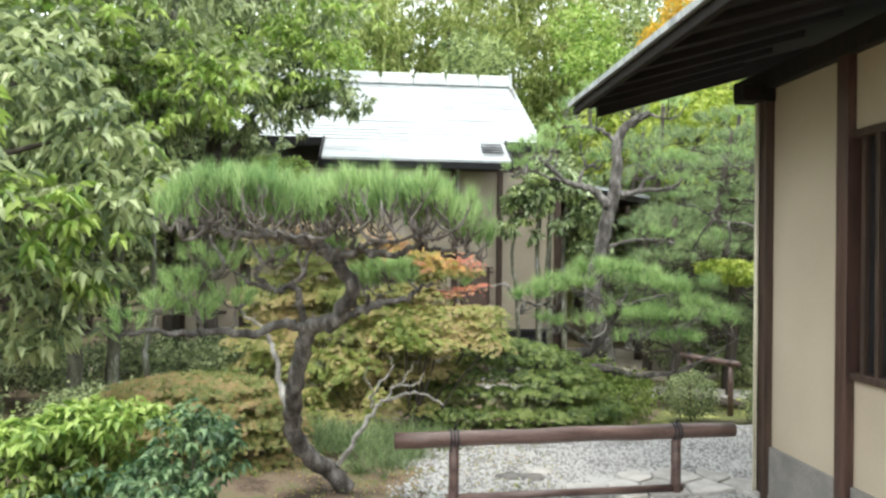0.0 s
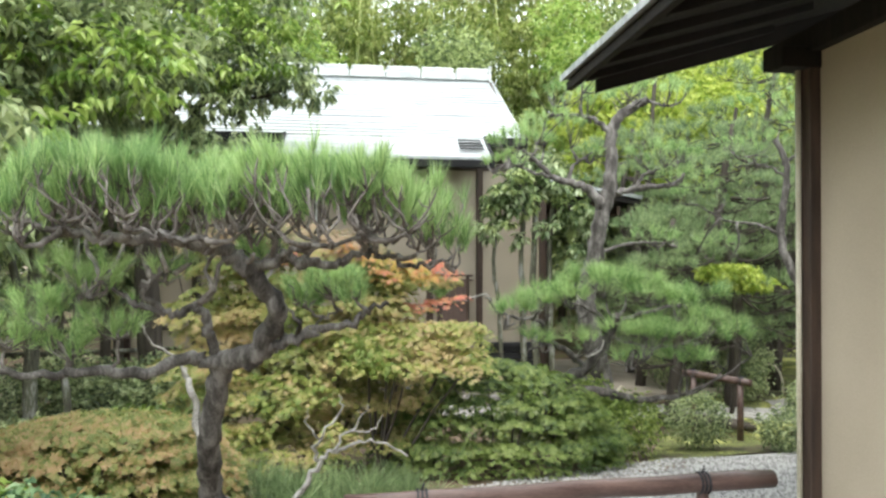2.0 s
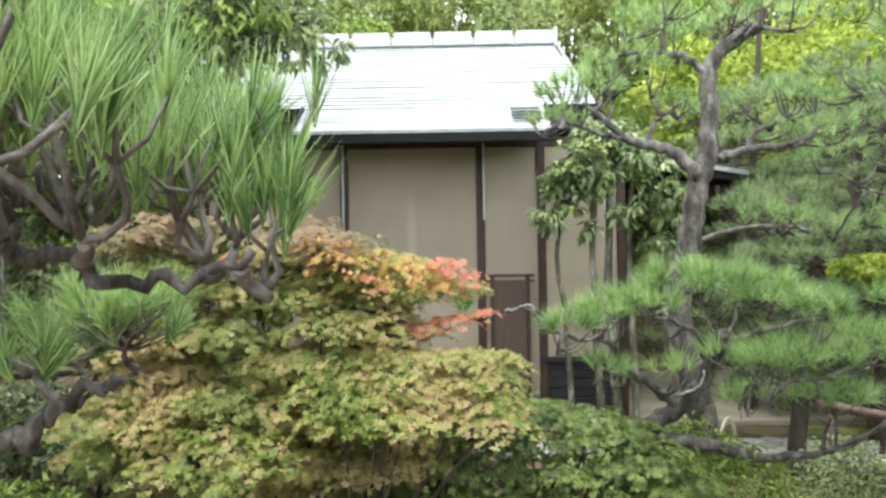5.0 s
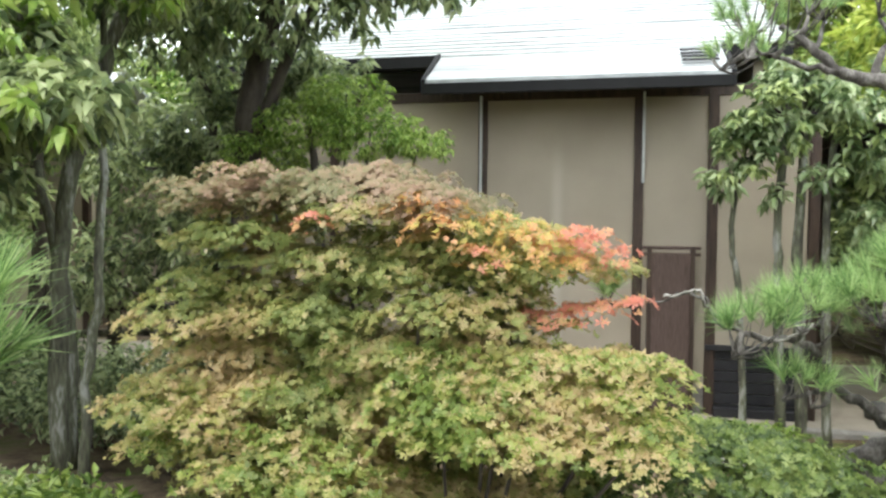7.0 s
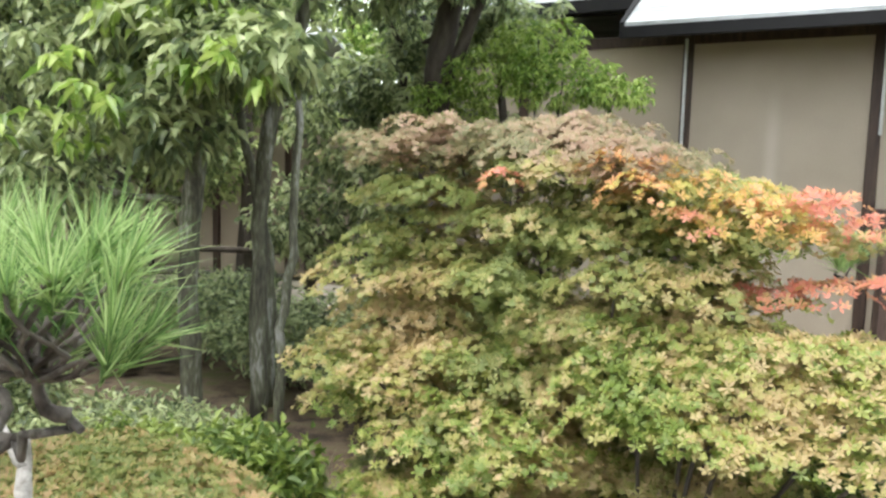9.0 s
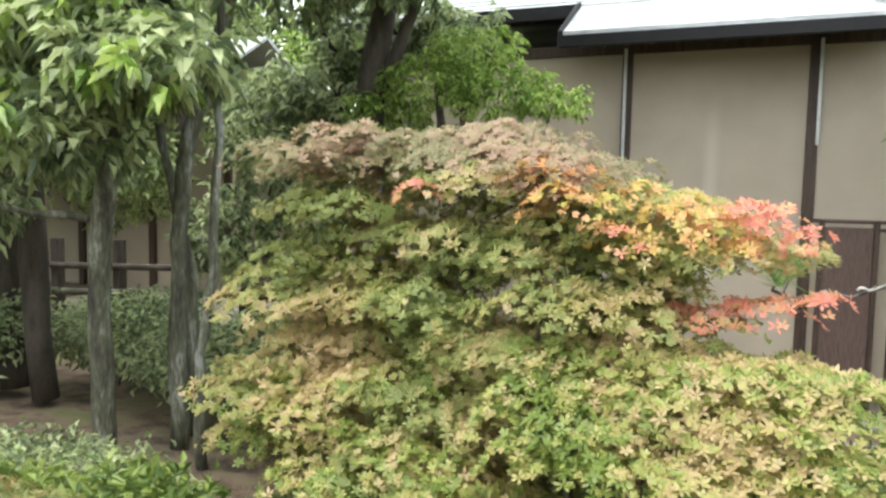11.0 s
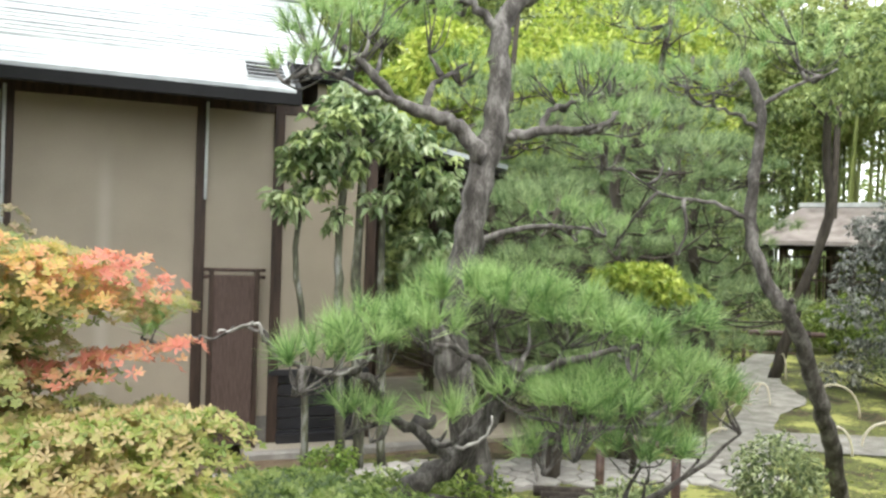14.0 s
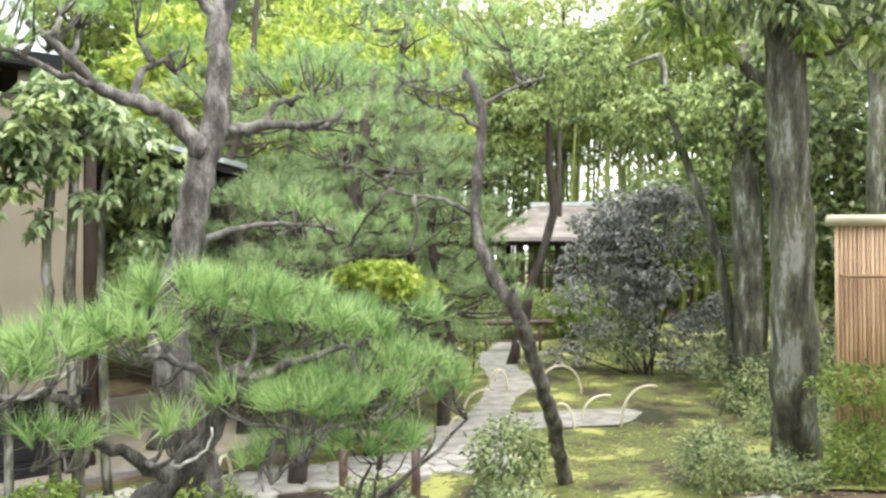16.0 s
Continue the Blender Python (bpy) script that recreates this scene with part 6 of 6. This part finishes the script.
for n, (x, y, h, s, m) in enumerate(spots):
    cl = []
    for i in range(9):
        a, z = rnd.uniform(0, 6.28), h * ((0.62 + 0.36 * i / 8) if m is LEAF_MAPLE else (0.3 + 0.65 * i / 8))
        k = s * (0.95 - 0.35 * abs(i / 8 - 0.4))
        cl.append((x + math.cos(a) * k * 0.8, y + math.sin(a) * k * 0.8, z, k * 0.85, k * 0.85, k * 0.5, 540))
    g = level(x, y)
    kind = "maple" if m is LEAF_MAPLE else "tree"
    far_mass("maple_tree" if kind == "maple" else "background_tree", "yellow-green maple tree beyond the garden pines" if kind == "maple" else "leafy tree with a dense mid-green crown along the garden edge", cl, m, 400 + n, 0.16, 0.075,
             [([(x, y, g - 0.2), (x + 0.1, y, h * 0.4), (x - 0.1, y, h * 0.85)], 0.12, 0.05)])
for at, z in (((7.9, 15.2), 5.4),):
    far_mass("amber_tree", "small tree with amber yellow leaves beyond the tea house", [(at[0], at[1], z, 0.35, 0.4, 0.35, 500), (at[0] + 0.45, at[1], z + 0.6, 0.4, 0.4, 0.35, 500)], LEAF_AMBER, int(at[0] * 10), 0.1, 0.06, [([(at[0], at[1], -0.3), (at[0], at[1], 2), (at[0] + 0.2, at[1], z)], 0.07, 0.03)])
far_mass("tall_tree", "tall slender tree with a high pale-green crown before the bamboo", [(19.0, 20.3, 8.0, 1.2, 1.0, 0.7, 700), (19.8, 19.6, 9.0, 1.3, 1.1, 0.8, 700), (17.9, 21.2, 9.2, 1.2, 1.0, 0.8, 600), (20.6, 18.9, 7.8, 1.0, 1.0, 0.6, 450)], LEAF_BAMBOO, 57, 0.16, 0.07, [([(19.3, 20.2, -0.3), (19.2, 20.1, 4.0), (19.3, 20.0, 8.5)], 0.1, 0.05)])
far_mass("maple_shrub", "low bright maple bough beyond the pine", [(7.3, 11.25, 1.36, 0.36, 0.3, 0.09, 900), (7.5, 11.15, 1.24, 0.3, 0.3, 0.07, 500)], LEAF_MAPLE, 55, 0.07, 0.04, [([(7.4, 11.35, -0.3), (7.4, 11.3, 0.6), (7.35, 11.25, 1.25)], 0.025, 0.012)])

# hedge line
hedge = thing("clipped_hedge", (10.0, 15.5, -0.3), "long low clipped green hedge beside the pines", "hedge")
crown("leaves", [(7.6 + 0.4 * i, 16.4 - 0.25 * i + 0.5, 0.5, 0.35, 0.3, 0.6, 900) for i in range(10)], 0.06, 0.03, LEAF_HEDGE, hedge, 505)
for i in range(12):
    bm = bmesh.new()
    limb(bm, local(hedge, [(7.6 + 0.33 * i, 16.8 - 0.2 * i, -0.35), (7.65 + 0.33 * i, 16.8 - 0.2 * i, 0.6)]), 0.015, 0.01, 2, 0.01, 5)
    part("stem", bm, BARK_DARK, hedge, "thin dark stem")

# bamboo grove
rnd = random.Random(600)
plots = [("bamboo_grove", [(-4 + 17 * rnd.random(), 22.5 + 4 * rnd.random()) for _ in range(125)], 10.3), ("bamboo_grove", [(13.0 + 9.5 * rnd.random(), 22.5 + 3.5 * rnd.random()) for _ in range(80)], 9.5), ("bamboo_grove", [(20.5 + 4 * rnd.random(), 14 + 11 * rnd.random()) for _ in range(85)], 9.0)]
for n, (name, pts, h) in enumerate(plots):
    t = thing(name, (pts[0][0], pts[0][1], -0.3), "dense grove of tall yellow-green bamboo beyond the garden", "bamboo")
    bm = bmesh.new()
    cl = []
    for x, y in pts:
        lean = rnd.uniform(-0.5, 0.5)
        hh = h * rnd.uniform(0.8, 1.1)
        tube(bm, local(t, [(x, y, -0.4), (x + lean * 0.2, y, hh * 0.4), (x + lean * 0.6, y - 0.1, hh * 0.75), (x + lean * 1.4, y - 0.4, hh)]), [0.055, 0.05, 0.035, 0.01], 6)
        for i in range(6):
            z = hh * rnd.uniform((0.4, 0.5, 0.62)[n], 1.0)
            cl.append((x + lean * z / hh + rnd.uniform(-0.6, 0.6), y + rnd.uniform(-0.7, 0.3), z, 0.55, 0.5, 0.4, 125))
    tagged(part("culm_stand", bm, CULM, t, "yellow-green culms", True), kind="stuff")
    sprays("leaves", cl, 0.2, 0.05, LEAF_BAMBOO, t, 610 + n, 5, 0.6)

thicket = thing("thicket", (16, 27, -0.3), "dense low green thicket under the bamboo", "woods", kind="stuff")
crown("leaves", [(-4 + 0.8 * i + rnd.uniform(-0.3, 0.3), 27.2 + rnd.uniform(-0.4, 0.4), z, 0.9, 0.6, 0.9, 130) for i in range(34) for z in (0.5, 2.0)] + [(25.4 + rnd.uniform(-0.4, 0.4), 11 + 0.8 * i, z, 0.6, 0.9, 0.9, 130) for i in range(20) for z in (0.5, 2.0)], 0.32, 0.17, LEAF_FAR, thicket, 650)

# left background: fence, pavilion
lf = thing("low_fence", (-1.5, 12.5, -0.3), "low weathered timber and bamboo fence under the trees", "fence")
for z in (0.35, 0.62):
    bm = bmesh.new()
    tube(bm, local(lf, [(-4.5, 11.2, z), (-1.0, 12.4, z), (0.9, 13.0, z)]), [0.035, 0.035, 0.03], 8)
    part("rail", bm, BARK_SMOOTH if z < 0.5 else BARK_DARK, lf, "", True)
for i in range(9):
    x = -4.4 + 0.64 * i
    box("post", x - 0.05, x + 0.05, 11.2 + 0.34 * (x + 4.5) + 0.02, 11.3 + 0.34 * (x + 4.5) + 0.02, -0.3, 0.9, BARK_DARK, lf, "dark post")
pav = thing("garden_pavilion", (-6.3, 16.0, -0.3), "low garden building with a pale roof among the trees", "building")
box("wall", -10.3, -3.9, 15.5, 15.6, -0.3, 2.4, PLASTER, pav, "grey-tan wall", 0)
box("wall", -10.3, -3.9, 18.5, 18.6, -0.3, 2.4, PLASTER, pav, "grey-tan wall", 0)
for x in (-10.3, -8.7, -7.1, -5.5, -3.95):
    box("post", x - 0.06, x + 0.06, 15.43, 15.5, -0.3, 2.5, DARKWOOD, pav, "dark post")
slab("roof", [(-11.3, 14.5, 2.6), (-4.2, 14.5, 2.6), (-4.5, 17.2, 4.1), (-10.9, 17.2, 4.1)], 0.06, ROOF, pav, "pale grey roof")
slab("roof", [(-10.9, 17.2, 4.1), (-4.5, 17.2, 4.1), (-4.2, 19.5, 2.6), (-11.3, 19.5, 2.6)], 0.06, ROOF, pav, "pale grey roof")
box("fascia", -11.3, -4.2, 14.47, 14.5, 2.45, 2.62, FASCIA, pav, "black eave board")
patch("pale_court", [(-6, 12.5), (-1.2, 13.2), (-1.4, 15.4), (-6, 15.4)], EARTH, 0.02, "pale swept court behind the low fence", "ground")

# wooded slope closing the view
for nm, pts in (("wooded_backdrop", [(-30, 29), (-10, 30), (10, 31), (20, 29)]), ("wooded_backdrop", [(27, 28), (29, 15), (28, 0)]), ("wooded_backdrop", [(-12, 28), (-14, 12), (-13, -6)])):
    cl = []
    for a, b in zip(pts, pts[1:]):
        m = int(math.hypot(b[0] - a[0], b[1] - a[1]) / 1.5)
        for i in range(m):
            for z in (0.8, 2.4, 4.2, 6.2) if a[0] < 20 else (0.8, 2.4, 4.0):
                cl.append((a[0] + (b[0] - a[0]) * i / m + rnd.uniform(-0.6, 0.6), a[1] + (b[1] - a[1]) * i / m + rnd.uniform(-0.7, 0.7), z, 1.5, 1.0, 1.2, 210))
    t = thing(nm, (pts[0][0], pts[0][1], -0.3), "dense mid-green woodland around the garden", "woods")
    crown("leaves", cl, 0.38, 0.2, LEAF_FAR, t, 700 + len(pts), kind="")
    t["kind"] = "stuff"

# fallen leaves
rng = np.random.default_rng(77)
for nm, x0, x1, y0, y1, k, mat, lab in (("fallen_leaves", 2.3, 4.2, 6.5, 7.9, 1100, LEAF_BROWNTOP, "scattered fallen leaves and needles on the soil"), ("fallen_leaves", 6.8, 11.5, 8.0, 11.0, 1500, LEAF_YELLOW, "scattered pale fallen leaves on the moss")):
    q = np.stack([rng.uniform(x0, x1, k), rng.uniform(y0, y1, k)], 1)
    p = np.column_stack([q, [level(a, b) + 0.02 for a, b in q]])
    holder = tagged(new(nm), lab, "leaves", kind="stuff")
    w = rng.normal(size=(k, 3)) * [1, 1, 0.15]
    leaves("leaf_litter", p, w, np.tile([0.0, 0.0, 1.0], (k, 1)) + rng.normal(size=(k, 3)) * 0.2, 0.03, 0.014, mat, holder, rng, kind="stuff")

# ---- paving, pieces last ----


def paving(name, inside, x0, x1, y0, y1, size, label, seed, lift=0.02):
    """Irregular flat stones with open joints."""
    rn = random.Random(seed)
    base = tagged(new(name), label, "paving", kind="structure")
    base.location = (x0, y0, level(x0, y0))
    shift = {}

    def corner(px, py):
        key = (round(2 * (px - x0) / size), round((py - y0) / (size * 0.288675)))
        if key not in shift:
            shift[key] = (rn.uniform(-0.2, 0.2) * size, rn.uniform(-0.2, 0.2) * size)
        return px + shift[key][0], py + shift[key][1]

    j, y = 0, y0
    while y < y1:
        x = x0 + (size / 2 if j % 2 else 0)
        while x < x1:
            if inside(x, y):
                ring = [corner(x + size * 0.57735 * math.cos(math.radians(30 + 60 * q)), y + size * 0.57735 * math.sin(math.radians(30 + 60 * q))) for q in range(6)]
                mx, my = sum(p[0] for p in ring) / 6, sum(p[1] for p in ring) / 6
                g = 0.012 / size
                bm = bmesh.new()
                rows = [[bm.verts.new(((p[0] - mx) * k, (p[1] - my) * k, z)) for p in ring] for k, z in ((0.93 - g, 0.012), (0.98 - g, 0.003), (0.98 - g, -0.04))]
                bm.faces.new(rows[0])
                for a_, b_ in zip(rows, rows[1:]):
                    for q in range(6):
                        w = (q + 1) % 6
                        bm.faces.new((a_[q], b_[q], b_[w], a_[w]))
                bmesh.ops.recalc_face_normals(bm, faces=bm.faces[:])
                me = bpy.data.meshes.new("stone")
                bm.to_mesh(me)
                bm.free()
                me.materials.append(STONE)
                ob = new("stone", me)
                ob.parent = base
                ob.location = (mx - x0, my - y0, level(mx, my) - level(x0, y0) + lift + rn.uniform(-0.003, 0.003))
            x += size
        y += size * 0.866025
        j += 1
    return base


def line_dist(px, py, pts):
    best = 9
    for (ax_, ay_), (bx, by) in zip(pts, pts[1:]):
        dx, dy = bx - ax_, by - ay_
        t = max(0, min(1, ((px - ax_) * dx + (py - ay_) * dy) / (dx * dx + dy * dy)))
        best = min(best, math.hypot(px - ax_ - t * dx, py - ay_ - t * dy))
    return best


path_line = [(4.3, 11.85), (5.4, 11.85), (7.3, 11.5), (8.3, 11.1)]
paving("stone_path", lambda x, y: line_dist(x, y, path_line) < 0.36, 4.0, 8.6, 10.7, 12.4, 0.2, "irregular pale stone path laid like crazy paving in front of the tea house", 1)
patch("path_bed", [(4.1, 11.45), (5.4, 11.42), (7.2, 11.05), (8.2, 10.6), (8.7, 11.4), (7.4, 11.95), (5.4, 12.25), (4.1, 12.25)], PLINTH, 0.012, "dark mortar bed under the stone path", "paving")
random.seed(12)
path_edge = [(8.1, 11.35), (8.6, 11.2), (9.3, 11.55), (10.2, 11.15), (10.95, 11.35), (10.9, 11.7), (10.05, 12.15), (9.9, 12.35), (10.5, 12.9), (11.3, 13.3), (11.8, 14.1), (12.3, 14.75), (13.3, 16.0), (14.6, 17.0), (15.7, 17.7), (14.4, 17.4), (13.0, 16.4), (11.9, 15.2), (11.1, 14.1), (10.5, 13.5), (9.6, 12.75), (9.0, 12.4), (8.3, 12.2)]
patch("garden_path", [(p.x, p.y) for p in bent([(x, y, 0) for x, y in path_edge + path_edge[:1]], 4, 0.03)[:-1]], PATHGREY, 0.03, "pale trodden gravel path through the moss", "path")
paving("stone_apron", lambda x, y: x + (7.05 - y) > 4.45, 4.2, 5.3, 6.72, 7.05, 0.27, "pale flagstones beside the pavilion corner", 2, 0.03)
for i, (x, y) in enumerate(((3.95, 7.02), (4.02, 7.14), (3.8, 7.05))):
    blob("drain_stone", (x, y, 0.01), (0.2, 0.13, 0.07), STONE_DARK if i != 1 else STONE, 20 + i, "small edging stone set in the gravel", "stone")
